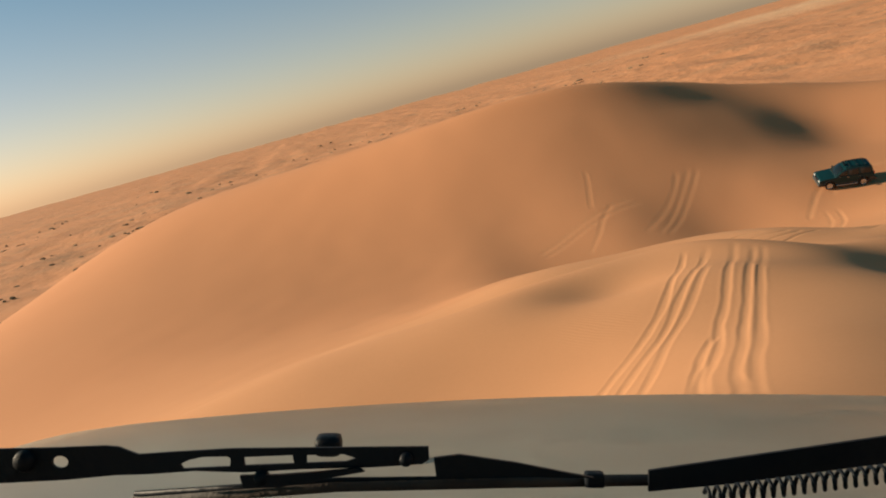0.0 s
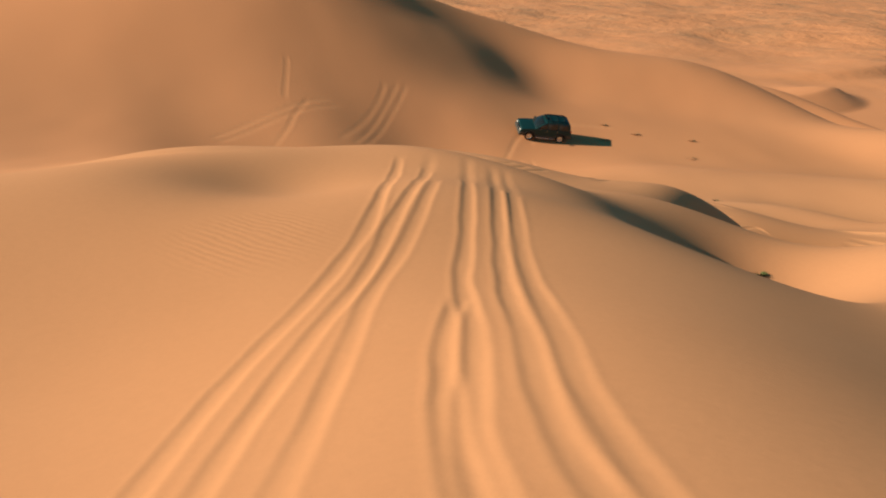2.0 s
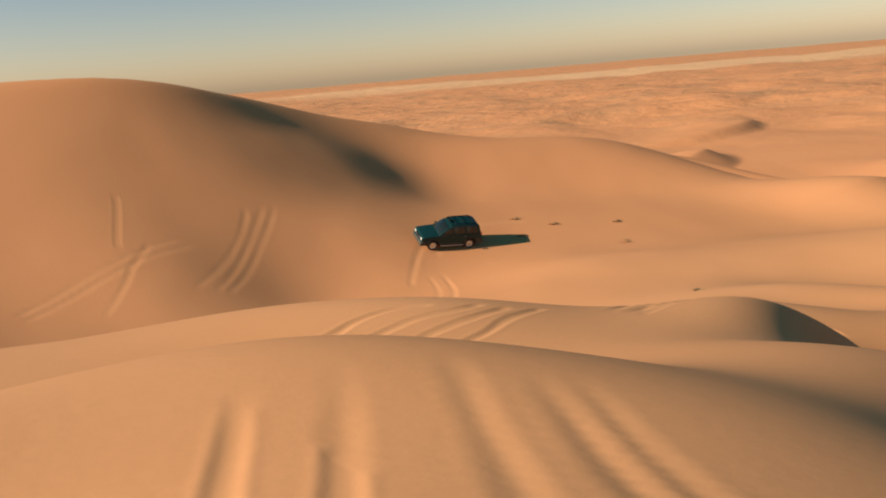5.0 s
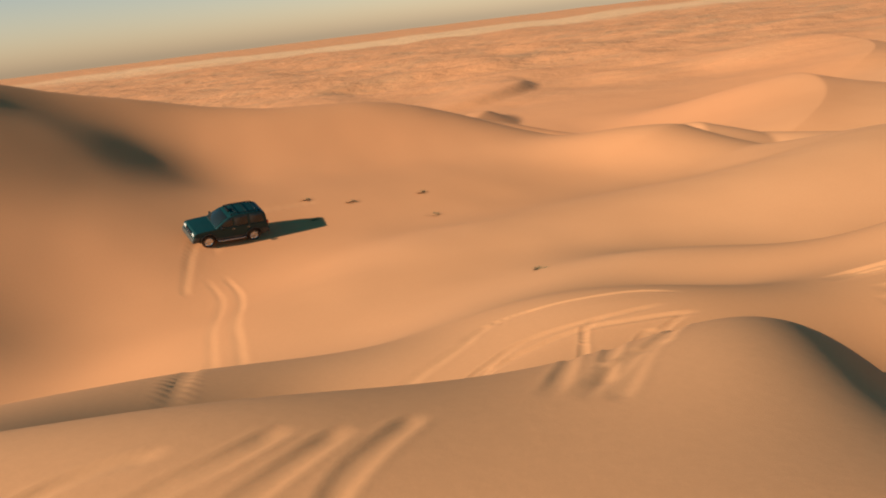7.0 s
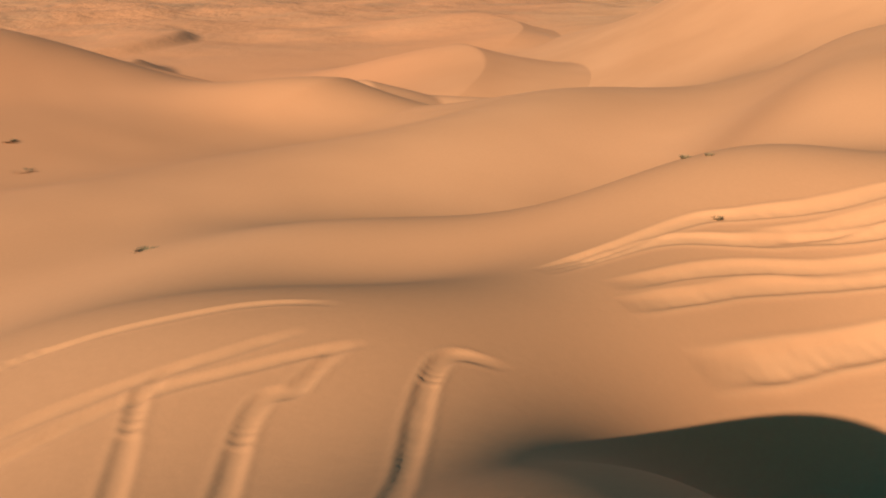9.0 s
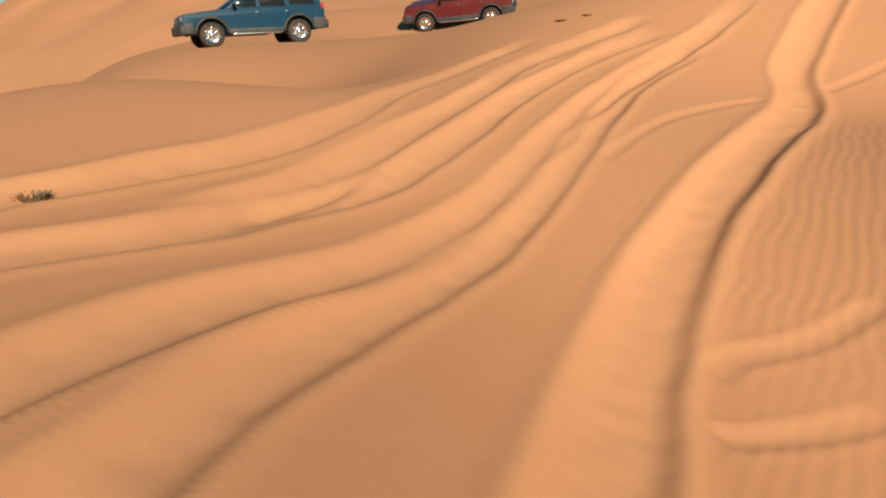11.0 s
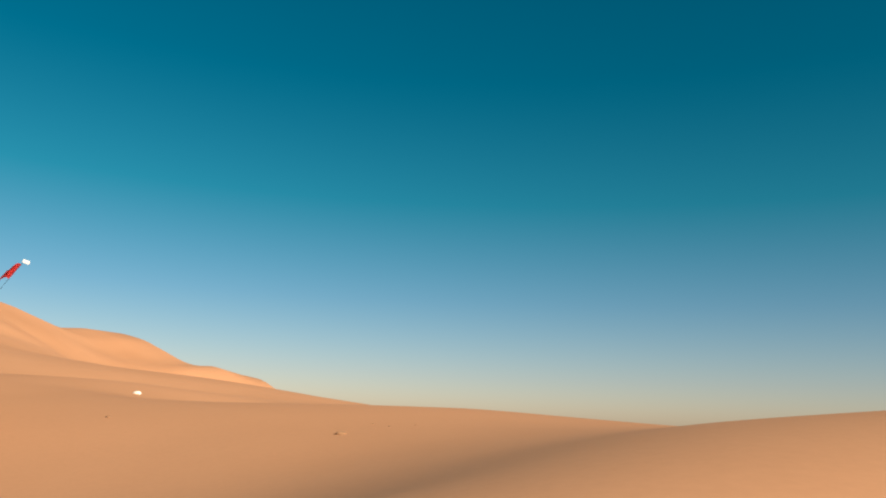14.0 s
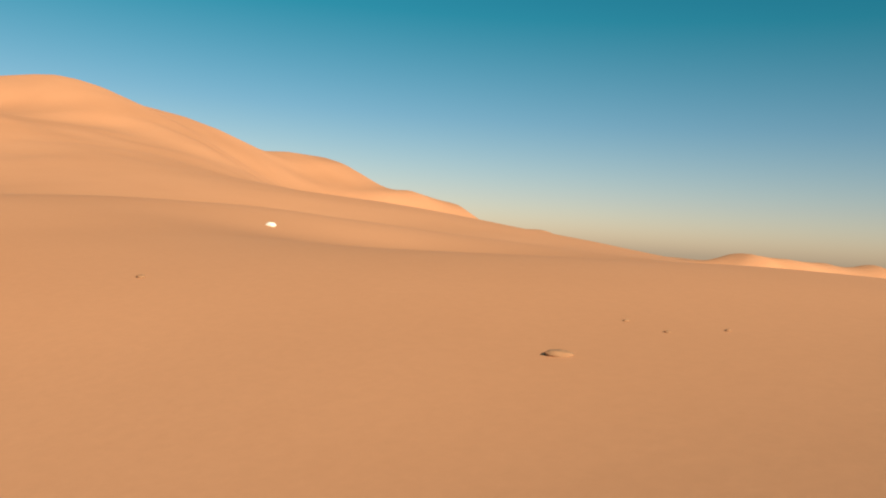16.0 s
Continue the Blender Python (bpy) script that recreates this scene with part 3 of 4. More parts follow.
def tube(points, radius, sides=8):
    """A round bar along points."""
    bm = bmesh.new()
    rows = []
    pts = [Vector(p) for p in points]
    for k, p in enumerate(pts):
        way = (pts[min(k + 1, len(pts) - 1)] - pts[max(k - 1, 0)]).normalized()
        side = way.cross(Vector((0, 0, 1)))
        side = side.normalized() if side.length > 1e-4 else Vector((1, 0, 0))
        up = side.cross(way)
        r = radius[k] if isinstance(radius, (list, tuple)) else radius
        rows.append([bm.verts.new(p + side * (r * math.cos(a)) + up * (r * math.sin(a))) for a in [2 * math.pi * q / sides for q in range(sides)]])
    for one, two in zip(rows, rows[1:]):
        for q in range(sides):
            bm.faces.new((one[q], one[(q + 1) % sides], two[(q + 1) % sides], two[q]))
    bm.faces.new(rows[0][::-1])
    bm.faces.new(rows[-1])
    bmesh.ops.recalc_face_normals(bm, faces=bm.faces)
    for face in bm.faces:
        face.smooth = True
    return bm


def arch(cy, cz, r, n=9):
    return [(cy + r * math.cos(a), cz + r * math.sin(a)) for a in [math.pi * k / n for k in range(n + 1)]]


def wheel(parent, x, y, r=0.38):
    side = 1 if x > 0 else -1
    hub = part("wheel", ring([(0.07, -0.10), (0.24, -0.10), (0.24, 0.02), (0.07, 0.04)], 20), BLACK_METAL, parent)
    hub.matrix_basis = pose(x, y, r) @ Matrix.Diagonal((side, 1, 1, 1))
    part("tyre", ring([(0.245, -0.11), (r - 0.03, -0.125), (r, -0.09), (r, 0.09), (r - 0.03, 0.125), (0.245, 0.11)]), RUBBER, hub)
    rim = ring([(0.25, 0.10), (0.235, 0.075), (0.10, 0.055), (0.085, 0.085), (0.0, 0.09)], 24)
    for k in range(6):
        a = 60 * k
        merge(rim, box((0.03, 0.055, 0.17), (0.075, -0.155 * math.sin(radians(a)), 0.155 * math.cos(radians(a))), 0.008, (a, 0, 0)))
    part("rim", rim, CHROME, hub, "six-spoke alloy rim")
    return hub


LOWER = ([(2.12, 0.44), (2.27, 0.62), (2.25, 0.92), (2.12, 1.03), (1.6, 1.09), (0.98, 1.14), (-2.12, 1.15), (-2.24, 1.0), (-2.22, 0.52), (-1.9, 0.42)]
         + arch(-1.36, 0.40, 0.47)[::-1] + [(-0.85, 0.38), (0.85, 0.38)] + arch(1.40, 0.40, 0.47)[::-1] + [(1.95, 0.42)])
CABIN = [(0.98, 1.13), (0.52, 1.46), (0.20, 1.67), (-0.12, 1.76), (-0.5, 1.80), (-1.2, 1.81), (-1.85, 1.78), (-2.05, 1.68), (-2.18, 1.13)]


def lean(z):
    return 1.0 - 0.20 * max(0.0, z - 1.13) / 0.68


def suv(name, paint, label, m, flag=False):
    car = tagged(new(name), label, "car")
    body = bevelled(prism(LOWER, -0.91, 0.91), 0.05, 3)
    body = part("body", body, paint, car)
    cabin = part("cabin", bevelled(prism(CABIN, -0.88, 0.88, lean), 0.04, 3), paint, car)
    part("underbody", box((1.5, 3.6, 0.45), (0, 0, 0.62), 0.03), BLACK_METAL, car)
    panes = [[(0.78, 1.17), (0.20, 1.62), (-0.02, 1.67), (-0.06, 1.17)], [(-0.17, 1.17), (-0.12, 1.68), (-0.92, 1.72), (-0.98, 1.17)], [(-1.12, 1.20), (-1.07, 1.72), (-1.80, 1.70), (-1.98, 1.20)]]
    for side in (1, -1):
        for pane in panes:
            part("side_window", bevelled(prism(pane, side * 0.86, side * 0.885, lean), 0.006, 1), GLASS_DARK, car)
        part("tail_light", box((0.09, 0.10, 0.30), (side * 0.84, -2.19, 1.08), 0.02), RED_LENS, car)
        part("headlight", box((0.30, 0.12, 0.17), (side * 0.66, 2.20, 0.86), 0.03), CLEAR_LENS, car)
        part("side_step", tube([(side * 0.97, -0.85, 0.42), (side * 0.99, -0.7, 0.38), (side * 0.99, 0.7, 0.38), (side * 0.97, 0.85, 0.42)], 0.035), CHROME, car)
        part("sill_cladding", box((0.05, 1.72, 0.16), (side * 0.905, 0.02, 0.47), 0.02), GREY_PLASTIC, car)
        part("rear_corner", box((0.06, 0.42, 0.34), (side * 0.90, -2.06, 0.62), 0.025), GREY_PLASTIC, car)
        part("front_corner", box((0.06, 0.30, 0.32), (side * 0.90, 2.08, 0.60), 0.025), GREY_PLASTIC, car)
        part("rack_foot", box((0.06, 0.10, 0.07), (side * 0.60, -0.02, 1.80), 0.015), BLACK_METAL, car)
        rail = tube([(side * 0.60, 0.0, 1.75), (side * 0.60, -0.15, 1.86), (side * 0.60, -1.6, 1.88), (side * 0.60, -1.8, 1.79)], 0.025)
        part("roof_rail", rail, BLACK_METAL, car)
        mirror = part("wing_mirror", box((0.20, 0.10, 0.15), (side * 1.02, 0.66, 1.22), 0.03), BLACK_METAL, car)
        part("mirror_glass", box((0.16, 0.008, 0.11), (side * 1.02, 0.608, 1.22)), CHROME, mirror)
        for y in (-0.12, -1.05):
            part("door_handle", box((0.02, 0.14, 0.03), (side * 0.918, y + 0.05, 1.02), 0.008), CHROME, car)
            part("door_seam", box((0.004, 0.012, 0.62), (side * 0.909, y - 0.02, 0.78)), BLACK_METAL, car)
        for y in (-1.36, 1.40):
            lip = []
            for k in range(15):
                a = math.pi * k / 14
                lip.append((side * 0.93, y + 0.50 * math.cos(a), 0.40 + 0.50 * math.sin(a)))
            part("wheel_arch", tube(lip, 0.04, 6), GREY_PLASTIC, car)
            wheel(car, side * 0.80, y)
    for y in (-0.3, -0.95, -1.55):
        part("rack_bar", tube([(-0.60, y, 1.875), (0.60, y, 1.875)], 0.02), BLACK_METAL, car)
    part("roof_basket", box((0.5, 0.16, 0.10), (0, 0.0, 1.86), 0.03), BLACK_METAL, car)
    screen = prism([(0.94, 1.17), (0.22, 1.665), (0.232, 1.68), (0.955, 1.185)], -0.76, 0.76, lean)
    part("windscreen", bevelled(screen, 0.004, 1), GLASS_DARK, car)
    rear = prism([(-2.175, 1.2), (-2.08, 1.62), (-2.095, 1.62), (-2.19, 1.2)], -0.68, 0.68, lean)
    part("rear_window", bevelled(rear, 0.004, 1), GLASS_DARK, car)
    part("front_bumper", box((1.84, 0.26, 0.30), (0, 2.22, 0.56), 0.07), GREY_PLASTIC, car)
    part("rear_bumper", box((1.84, 0.24, 0.26), (0, -2.24, 0.58), 0.06), GREY_PLASTIC, car)
    part("rear_step", box((1.0, 0.06, 0.08), (0, -2.37, 0.60), 0.02), CHROME, car)
    grille = part("grille", box((0.90, 0.06, 0.20), (0, 2.25, 0.86), 0.02), BLACK_METAL, car)
    for k in range(3):
        part("grille_bar", box((0.84, 0.03, 0.02), (0, 2.285, 0.80 + 0.06 * k), 0.006), CHROME, grille)
    part("number_plate", box((0.40, 0.015, 0.12), (0, -2.255, 0.82), 0.004), PLATE, car)
    if flag:
        whip = [(-0.7, -2.15, 1.2), (-0.72, -2.45, 2.3), (-0.74, -2.9, 3.15), (-0.76, -3.3, 3.72)]
        part("flag_pole", tube(whip, [0.009, 0.006, 0.004, 0.003]), BLACK_METAL, car)
        cloth = bmesh.new()
        grid = [[cloth.verts.new((-0.76 + 0.05 * math.sin(7 * u), -3.06 - 0.22 * v + 0.26 * u, 3.38 + 0.30 * v + 0.05 * math.sin(5 * u) - 0.08 * u)) for u in [q / 8 for q in range(9)]] for v in (0, 0.33, 0.66, 1)]
        for a, b in zip(grid, grid[1:]):
            for q in range(8):
                cloth.faces.new((a[q], a[q + 1], b[q + 1], b[q]))
        bmesh.ops.solidify(cloth, geom=cloth.faces[:], thickness=0.006)
        part("flag", cloth, FLAG_RED, car, "small red pennant on a whip")
        part("flag_tip", box((0.015, 0.13, 0.07), (-0.76, -3.36, 3.74), 0.004, (20, 0, 0)), FLAG_WHITE, car, "white streamer")
    car.matrix_basis = m
    return car


def resting(x, y, heading):
    """A pose with the wheels on the ground at x, y, its nose towards heading degrees left of +y."""
    c, s = math.cos(radians(heading)), math.sin(radians(heading))
    ahead, side = Vector((-s, c, 0)), Vector((c, s, 0))
    hgt = [[ground_at(x + a * 1.4 * ahead.x + b * 0.8 * side.x, y + a * 1.4 * ahead.y + b * 0.8 * side.y) for b in (-1, 1)] for a in (-1, 1)]
    rise_y = (sum(hgt[1]) - sum(hgt[0])) / 2 / 2.8
    rise_x = (hgt[0][1] + hgt[1][1] - hgt[0][0] - hgt[1][0]) / 2 / 1.6
    f = (ahead + Vector((0, 0, rise_y))).normalized()
    r = (side + Vector((0, 0, rise_x))).normalized()
    u = r.cross(f).normalized()
    r = f.cross(u)
    m = Matrix((r, f, u)).transposed().to_4x4()
    m.translation = Vector((x, y, sum(map(sum, hgt)) / 4 - 0.03))
    return m


suv("red_suv", RED_PAINT, "dark red off-road SUV with roof rack and whip flag", resting(60.4, 4.7, -46), flag=True)
suv("blue_suv", BLUE_PAINT, "blue off-road SUV with grey arches standing on the slope", resting(58.0, 15.5, -12))
suv("green_blue_suv", TEAL_PAINT, "dark green-blue off-road SUV standing in the hollow", resting(44.2, 63.6, 70))


# ---- scrub, stones and clods ----
def tuft(name, label, x, y, radius, height, count, mat, seed):
    rng = random.Random(seed)
    bm = bmesh.new()
    for _ in range(count):
        a, d = rng.uniform(0, 2 * math.pi), radius * math.sqrt(rng.random())
        bx, by = d * math.cos(a) * 0.6, d * math.sin(a) * 0.6
        lean_out, h = rng.uniform(0.3, 1.0), height * rng.uniform(0.45, 1.0)
        tip = Vector((bx + math.cos(a) * radius * lean_out * 0.7, by + math.sin(a) * radius * lean_out * 0.7, h))
        w = rng.uniform(0.006, 0.016)
        side = Vector((-math.sin(a), math.cos(a), 0)) * w
        base = Vector((bx, by, -0.04))
        mid = base.lerp(tip, 0.55) + Vector((0, 0, 0.12 * h))
        rows = [[bm.verts.new(base - side), bm.verts.new(base + side)], [bm.verts.new(mid - side * 0.8), bm.verts.new(mid + side * 0.8)], [bm.verts.new(tip)]]
        bm.faces.new((rows[0][0], rows[0][1], rows[1][1], rows[1][0]))
        bm.faces.new((rows[1][0], rows[1][1], rows[2][0]))
    ob = part(name, bm, mat)
    ob.matrix_basis = pose(x, y, ground_at(x, y), 0, 0, rng.uniform(0, 360))
    return tagged(ob, label, "plant", "scrub on the dunes")


for k, (x, y, r, h) in enumerate([(38.5, 26.2, 0.13, 0.05), (42.4, 26.6, 0.16, 0.07), (42.0, 26.1, 0.12, 0.05), (43.7, 16.1, 0.12, 0.025), (43.5, 15.6, 0.1, 0.025), (51.5, 64.2, 0.5, 0.07), (53.3, 61.8, 0.55, 0.07), (57.7, 59.2, 0.5, 0.08), (49.7, 61.7, 0.45, 0.06), (54.6, 55.9, 0.6, 0.07), (40.6, 40.5, 0.35, 0.05)]):
    tuft("scrub_tuft", "low brown tuft of dry desert scrub in the sand", x, y, r, h, 160, DRY_GRASS, 20 + k)
for k, (x, y, r, h) in enumerate([(18.2, 18.5, 0.2, 0.2), (18.7, 18.2, 0.14, 0.1), (19.0, 20.4, 0.2, 0.05)]):
    tuft("green_shrub", "small green desert shrub rooted in the sand", x, y, r, h, 260, GREEN_SCRUB, 60 + k)


def lump(name, label, category, x, y, size, mat, seed):
    bm = bmesh.new()
    bmesh.ops.create_icosphere(bm, subdivisions=3, radius=1)
    rng = random.Random(seed)
    off = Vector((rng.uniform(0, 50), 0, 0))
    for vert in bm.verts:
        n = noise.noise(vert.co * 1.6 + off) * 0.28 + noise.noise(vert.co * 4 + off) * 0.12
        vert.co = Vector(c * s for c, s in zip(vert.co * (1 + n), size))
    for face in bm.faces:
        face.smooth = True
    ob = part(name, bm, mat)
    ob.matrix_basis = pose(x, y, ground_at(x, y) + size[2] * 0.25, 0, 0, rng.uniform(0, 360))
    return tagged(ob, label, category)


lump("stone", "pale stone lying on the smooth sand slope", "stone", 64.2, -6.9, (0.15, 0.11, 0.08), STONE, 3)
lump("sand_clod", "crumbled brown clod of crusted sand", "clod", 50.9, 1.0, (0.12, 0.06, 0.035), CLAY, 4)
for k, (x, y, r) in enumerate([(56.0, 4.4, 0.06), (50.5, -0.2, 0.03), (50.1, -0.6, 0.03), (51.0, -0.4, 0.03), (56.9, 1.1, 0.06)]):
    lump("sand_clod", "small crumb of crusted brown sand lying on the slope", "clod", x, y, (r, r * 0.7, r * 0.45), CLAY, 30 + k)


def scrub_field():
    """Low dark clumps strewn in drifts over the far plain."""
    rng = random.Random(77)
    verts, faces = [], []
    while len(verts) < 600 * 9:
        away, a = 220 * math.exp(rng.uniform(0, 1.5)), rng.uniform(-0.45, 1.0)
        x, y = -away * math.sin(a) + 20, away * math.cos(a) + 20
        if float(value_noise(np.array([x]), np.array([y]), 60.0, 21)[0]) < rng.uniform(-0.3, 0.9):
            continue
        z = float(ground_height(np.array([x]), np.array([y]))[0])
        wide, tall = rng.uniform(0.4, 1.6) * (1 + away / 500), rng.uniform(0.2, 0.6) * (1 + away / 700)
        k = len(verts)
        for low in (0, 1):
            for q in range(4):
                b = (q + 0.5 * low) * math.pi / 2 + rng.uniform(-0.3, 0.3)
                r = wide * rng.uniform(0.7, 1.2) * (1.0, 0.62)[low]
                verts.append((x + r * math.cos(b), y + r * math.sin(b), z + (-0.4, tall * rng.uniform(0.5, 0.9))[low]))
        verts.append((x + rng.uniform(-0.2, 0.2), y + rng.uniform(-0.2, 0.2), z + tall))
        for q in range(4):
            n = (q + 1) % 4
            faces += [(k + q, k + n, k + 4 + q), (k + n, k + 4 + n, k + 4 + q), (k + 4 + q, k + 4 + n, k + 8)]
    me = bpy.data.meshes.new("far_scrub")
    me.from_pydata(verts, [], faces)
    me.materials.append(SCRUB_FAR)
    return tagged(new("far_scrub", me), "low dark scrub clumps strewn over the far plain", "scrub", kind="stuff")


scrub_field()


# ---- the car that the journey starts from, on the first ridge ----
def plate(outline, holes, thickness, m):
    """A flat plate in its own (x, y) plane with holes through it, placed by m."""
    bm = bmesh.new()
    edges = []
    for loop in (outline, *holes):
        verts = [bm.verts.new((x, y, 0)) for x, y in loop]
        edges += [bm.edges.new((verts[k], verts[(k + 1) % len(verts)])) for k in range(len(verts))]
    bmesh.ops.triangle_fill(bm, use_beauty=True, edges=edges)
    grown = bmesh.ops.extrude_face_region(bm, geom=bm.faces[:])
    bmesh.ops.translate(bm, vec=(0, 0, thickness), verts=[g for g in grown["geom"] if isinstance(g, bmesh.types.BMVert)])
    bmesh.ops.recalc_face_normals(bm, faces=bm.faces)
    bmesh.ops.transform(bm, matrix=m, verts=bm.verts)
    return bm


def oval(cx, cy, rx, ry, n=14):
    return [(cx + rx * math.cos(2 * math.pi * k / n), cy + ry * math.sin(2 * math.pi * k / n)) for k in range(n)]


def hood_height(x, y):
    """The bonnet's crown: highest right of the driver, rolling off to the sides and the nose."""
    return -0.292 - 0.043 * (x - 0.6) ** 2 - 0.11 * (y - 0.7) - 0.16 * max(0.0, y - 1.05) ** 2 - 1.4 * max(0.0, y - 1.55) ** 2


def own_car():
    car = tagged(new("white_suv"), "dusty cream-white off-road SUV with black wipers on the ridge", "car")
    # the driver's eye is the origin; the ground lies 1.65 below
    shell = [(1.80, -1.15), (1.92, -0.95), (1.86, -0.62), (1.70, -0.56), (0.95, -0.47), (0.66, -0.45), (0.60, -0.46), (0.2, -0.46), (-2.75, -0.44), (-2.85, -0.6), (-2.82, -1.12), (-2.5, -1.22)]
    shell += [(y, z - 1.65) for y, z in arch(-1.75, 0.42, 0.48)[::-1]] + [(-1.2, -1.24), (0.55, -1.24)] + [(y, z - 1.65) for y, z in arch(1.10, 0.42, 0.48)[::-1]] + [(1.66, -1.22)]
    part("body", bevelled(prism(shell, -0.60, 1.44), 0.04, 2), WHITE_PAINT, car)
    bm = bmesh.new()
    nx, ny = 30, 22
    rows = []
    for j in range(ny + 1):
        y = 0.70 + 1.12 * j / ny
        rows.append([bm.verts.new((-0.78 + 2.40 * i / nx, y, hood_height(-0.78 + 2.40 * i / nx, y) - (0.06 * max(0, abs(i / nx - 0.5) * 2 - 0.93) / 0.07))) for i in range(nx + 1)])
    for a, b in zip(rows, rows[1:]):
        for i in range(nx):
            bm.faces.new((a[i], a[i + 1], b[i + 1], b[i]))
    bmesh.ops.solidify(bm, geom=bm.faces[:], thickness=0.03)
    for face in bm.faces:
        face.smooth = True
    bmesh.ops.recalc_face_normals(bm, faces=bm.faces)
    hood = part("bonnet", bm, WHITE_PAINT, car, "dusty cream-white bonnet")
    nozzle = part("washer_nozzle", box((0.031, 0.03, 0.024), (-0.145, 0.93, hood_height(-0.145, 0.93) + 0.022), 0.008), BLACK_METAL, hood, "black washer nozzle")
    part("cowl", box((1.84, 0.22, 0.03), (0.42, 0.60, -0.325), 0.01, (-8, 0, 0)), BLACK_METAL, car, "black ventilated cowl panel")
    for k in range(12):
        part("cowl_slot", box((0.09, 0.012, 0.006), (-0.36 + 0.145 * k, 0.55, -0.303), 0, (-8, 0, 0)), RUBBER, car)

    # wiper linkage: a slotted steel arm with pivots, its blade, and a second arm with a coil spring
    unit = 0.62 / 1414
    face = pose(0, 0.62, -0.054, 85) @ Matrix.Diagonal((unit, unit, 1, 1))
    arm = [(-830, -362), (-709, -359), (-614, -355), (-589, -357), (-569, -365), (-554, -370), (-484, -365), (-384, -359), (-184, -356), (-38, -354), (-37, -377), (-49, -385),
           (-134, -391), (-264, -395), (-364, -401), (-454, -399), (-534, -405), (-594, -407), (-684, -416), (-830, -424)]
    slots = [[(-479, -387), (-462, -379), (-439, -374), (-394, -373), (-389, -377), (-390, -391), (-474, -395)], [(-366, -374), (-279, -370), (-276, -385), (-364, -389)],
             [(-254, -370), (-189, -368), (-166, -375), (-184, -381), (-254, -384)], oval(-693, -384, 15, 11)]
    wiper = part("wiper_arm", plate(arm, slots, 0.003, face), BLACK_METAL, car, "black slotted steel wiper arm")
    for x, y, r in ((-755, -382, 20), (-78, -376, 13), (-334, -410, 14)):
        rivet = ring([(0.0, 0.006), (r * unit * 0.7, 0.006), (r * unit, 0.001), (r * unit, -0.004)], 16)
        bmesh.ops.transform(rivet, matrix=pose(0, 0.62, -0.054, 85) @ pose(x * unit, y * unit, 0.004, 0, -90, 0), verts=rivet.verts)
        part("rivet", rivet, BLACK_METAL, wiper)
    lever = [(-29, -377), (16, -371), (116, -385), (216, -404), (256, -411), (216, -412), (86, -409), (-24, -414)]
    part("blade_lever", plate(lever, [], 0.004, face @ pose(0, 0, -0.006)), BLACK_METAL, wiper)
    bridge = [(-370, -404), (-300, -402), (-230, -397), (-160, -390), (-150, -396), (-230, -410), (-300, -424), (-364, -426)]
    part("blade_bridge", plate(bridge, [], 0.004, face @ pose(0, 0, 0.004)), BLACK_METAL, wiper)
    at = lambda px, py, d: (px * d / 1414, d * 0.9962 + py * d / 1414 * 0.0872, -d * 0.0872 + py * d / 1414 * 0.9962)
    part("wiper_blade", tube([at(-560, -452, 0.63), (at(-200, -424, 0.63)), at(100, -416, 0.64), at(350, -411, 0.66)], 0.005), RUBBER, wiper)
    part("blade_spine", tube([at(-560, -440, 0.63), at(-200, -414, 0.63), at(100, -409, 0.64), at(350, -406, 0.66)], 0.0025), BLACK_METAL, wiper)
    part("blade_clip", box((0.016, 0.012, 0.012), at(255, -410, 0.645), 0.003), BLACK_METAL, wiper)
    second = [(362, -407), (784, -344), (840, -336), (840, -385), (516, -430), (362, -445)]
    other = part("wiper_arm", plate(second, [], 0.004, face @ pose(0, 0, -0.02)), BLACK_METAL, car, "black wiper arm with a coil spring")
    coil = []
    for k in range(261):
        u, a = k / 260, 2 * math.pi * 20 * k / 260
        c = Vector(at(450 + 360 * u, -440 + 48 * u, 0.60))
        coil.append(c + Vector((0.0015 * math.cos(a), 0.0062 * math.cos(a), 0.0062 * math.sin(a))))
    part("spring", tube(coil, 0.0016, 6), BLACK_METAL, other)

    # roof on its pillars, doors below, and the rest of the car
    part("roof", box((1.36, 2.75, 0.06), (0.42, -1.42, 0.28), 0.025), WHITE_PAINT, car)
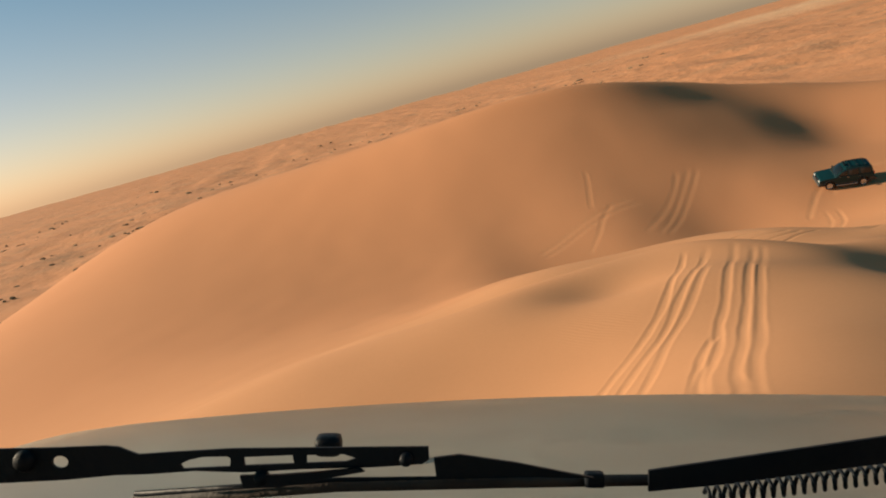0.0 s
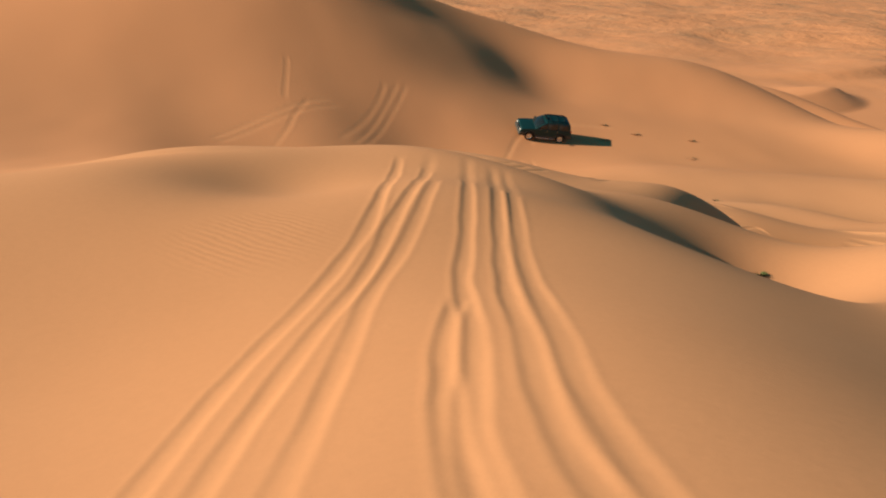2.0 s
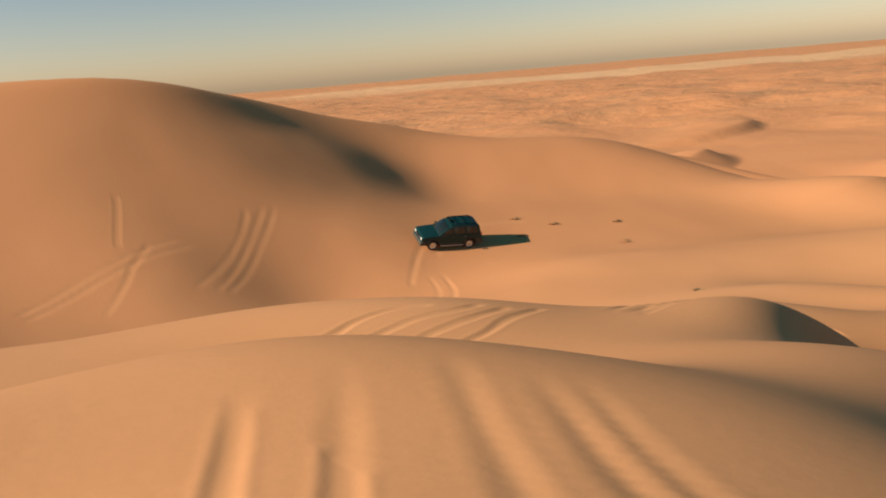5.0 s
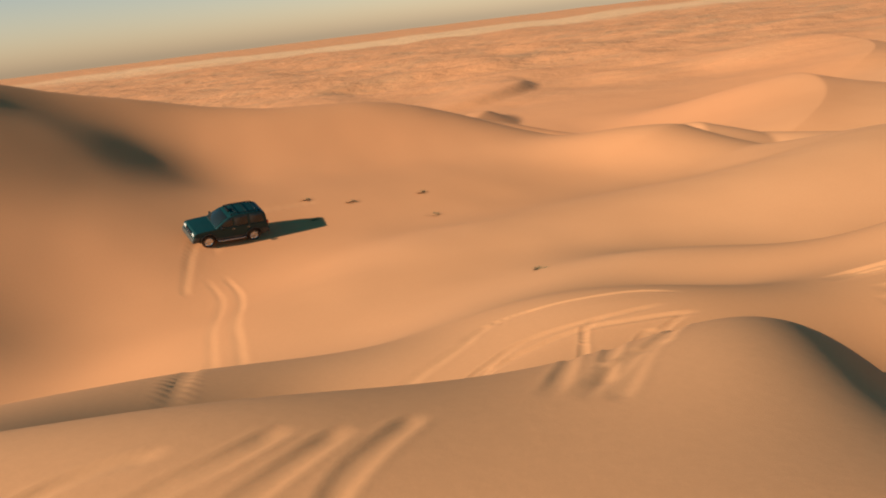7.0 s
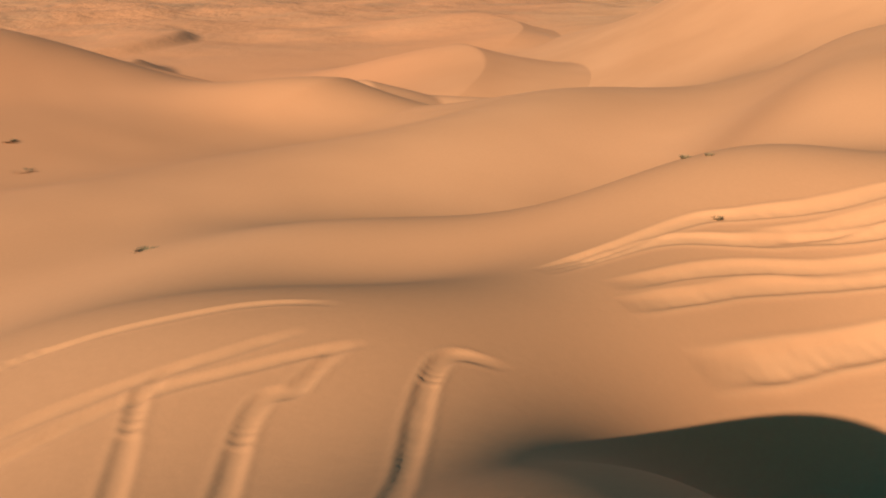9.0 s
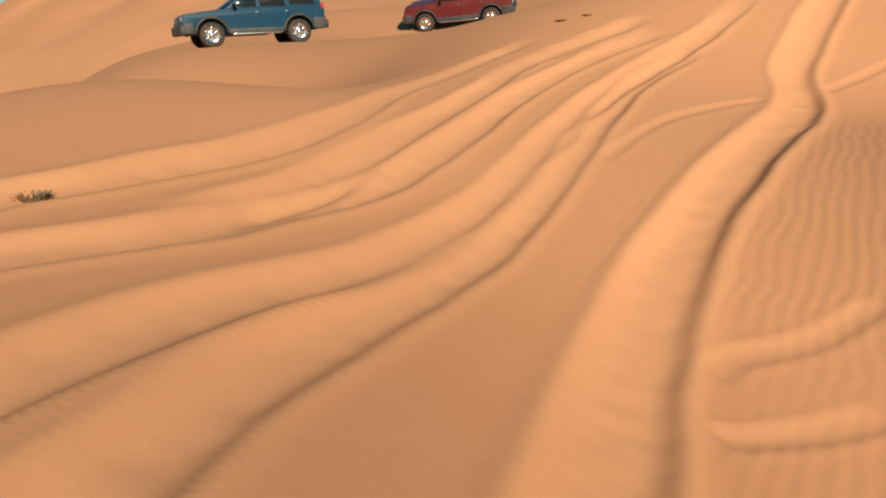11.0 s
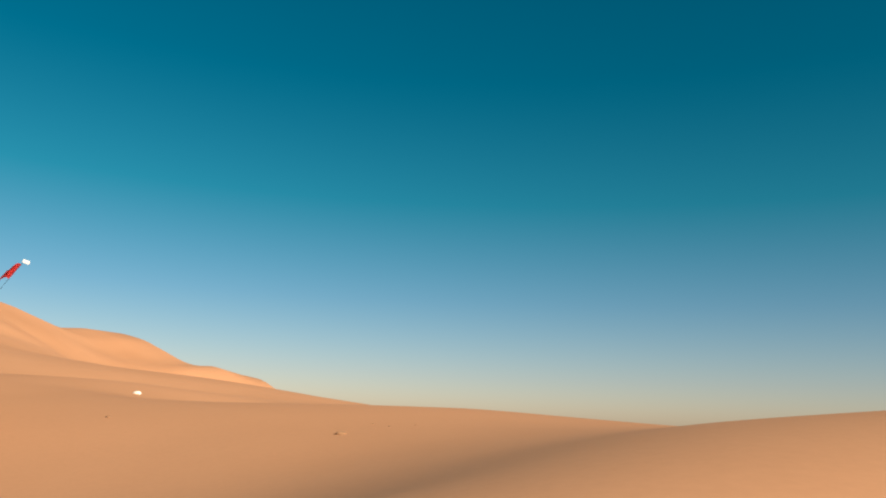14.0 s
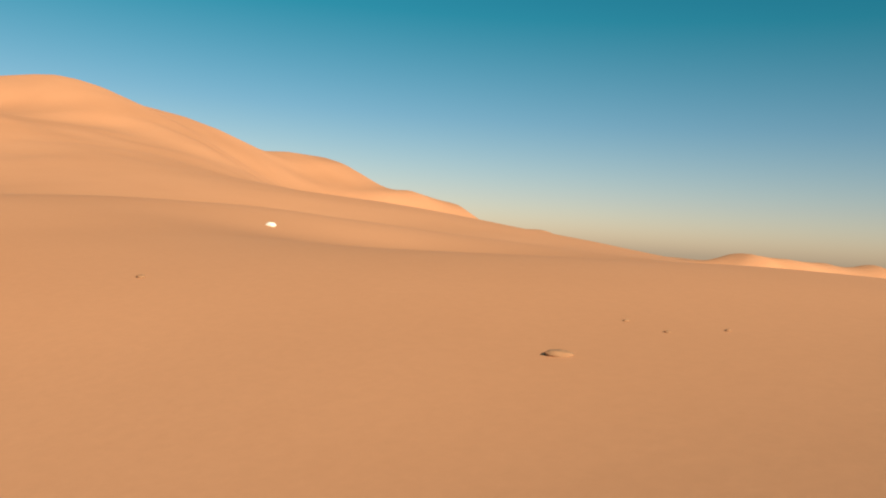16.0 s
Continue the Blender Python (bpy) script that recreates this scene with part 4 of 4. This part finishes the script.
    for x, side in ((-0.44, -1), (1.28, 1)):
        part("pillar", tube([(x, 0.62, -0.38), (x - side * 0.20, 0.02, 0.26)], 0.035), WHITE_PAINT, car)
        part("pillar", tube([(x, -0.95, -0.42), (x - side * 0.20, -1.0, 0.26)], 0.04), WHITE_PAINT, car)
        part("pillar", tube([(x, -2.74, -0.42), (x - side * 0.18, -2.62, 0.26)], 0.06), WHITE_PAINT, car)
        part("side_window", box((0.012, 1.55, 0.60), (x - side * 0.10, -1.85, -0.10), 0.004, (0, -side * 16, 0)), GLASS_DARK, car)
        part("wing_mirror", box((0.20, 0.10, 0.22), (x + side * 0.30, 0.42, -0.25), 0.03), BLACK_METAL, car)
        part("headlight", box((0.26, 0.10, 0.20), (0.42 + side * 0.66, 1.86, -0.72), 0.03), CLEAR_LENS, car)
        part("tail_light", box((0.12, 0.08, 0.26), (0.42 + side * 0.82, -2.84, -0.72), 0.02), RED_LENS, car)
        for y in (-1.75, 1.10):
            hub = wheel(car, side * 0.80, y, 0.40)
            hub.location = (0.42 + side * 0.80, y, 0.40 - 1.65)
        part("roof_rail", tube([(0.42 + side * 0.6, -0.2, 0.30), (0.42 + side * 0.6, -0.3, 0.40), (0.42 + side * 0.6, -2.3, 0.40), (0.42 + side * 0.6, -2.4, 0.30)], 0.02), BLACK_METAL, car)
    part("rack_bar", tube([(-0.18, -0.4, 0.40), (1.02, -0.4, 0.40)], 0.02), BLACK_METAL, car)
    part("rack_bar", tube([(-0.18, -2.2, 0.40), (1.02, -2.2, 0.40)], 0.02), BLACK_METAL, car)
    part("rear_window", box((1.25, 0.012, 0.58), (0.42, -2.70, -0.11), 0.004, (-8, 0, 0)), GLASS_DARK, car)
    part("front_bumper", box((1.86, 0.24, 0.28), (0.42, 1.88, -1.06), 0.06), GREY_PLASTIC, car)
    part("rear_bumper", box((1.86, 0.22, 0.26), (0.42, -2.84, -1.06), 0.06), GREY_PLASTIC, car)
    part("grille", box((0.92, 0.06, 0.22), (0.42, 1.90, -0.72), 0.02), BLACK_METAL, car)
    car.matrix_basis = STAND
    return car


own_car()
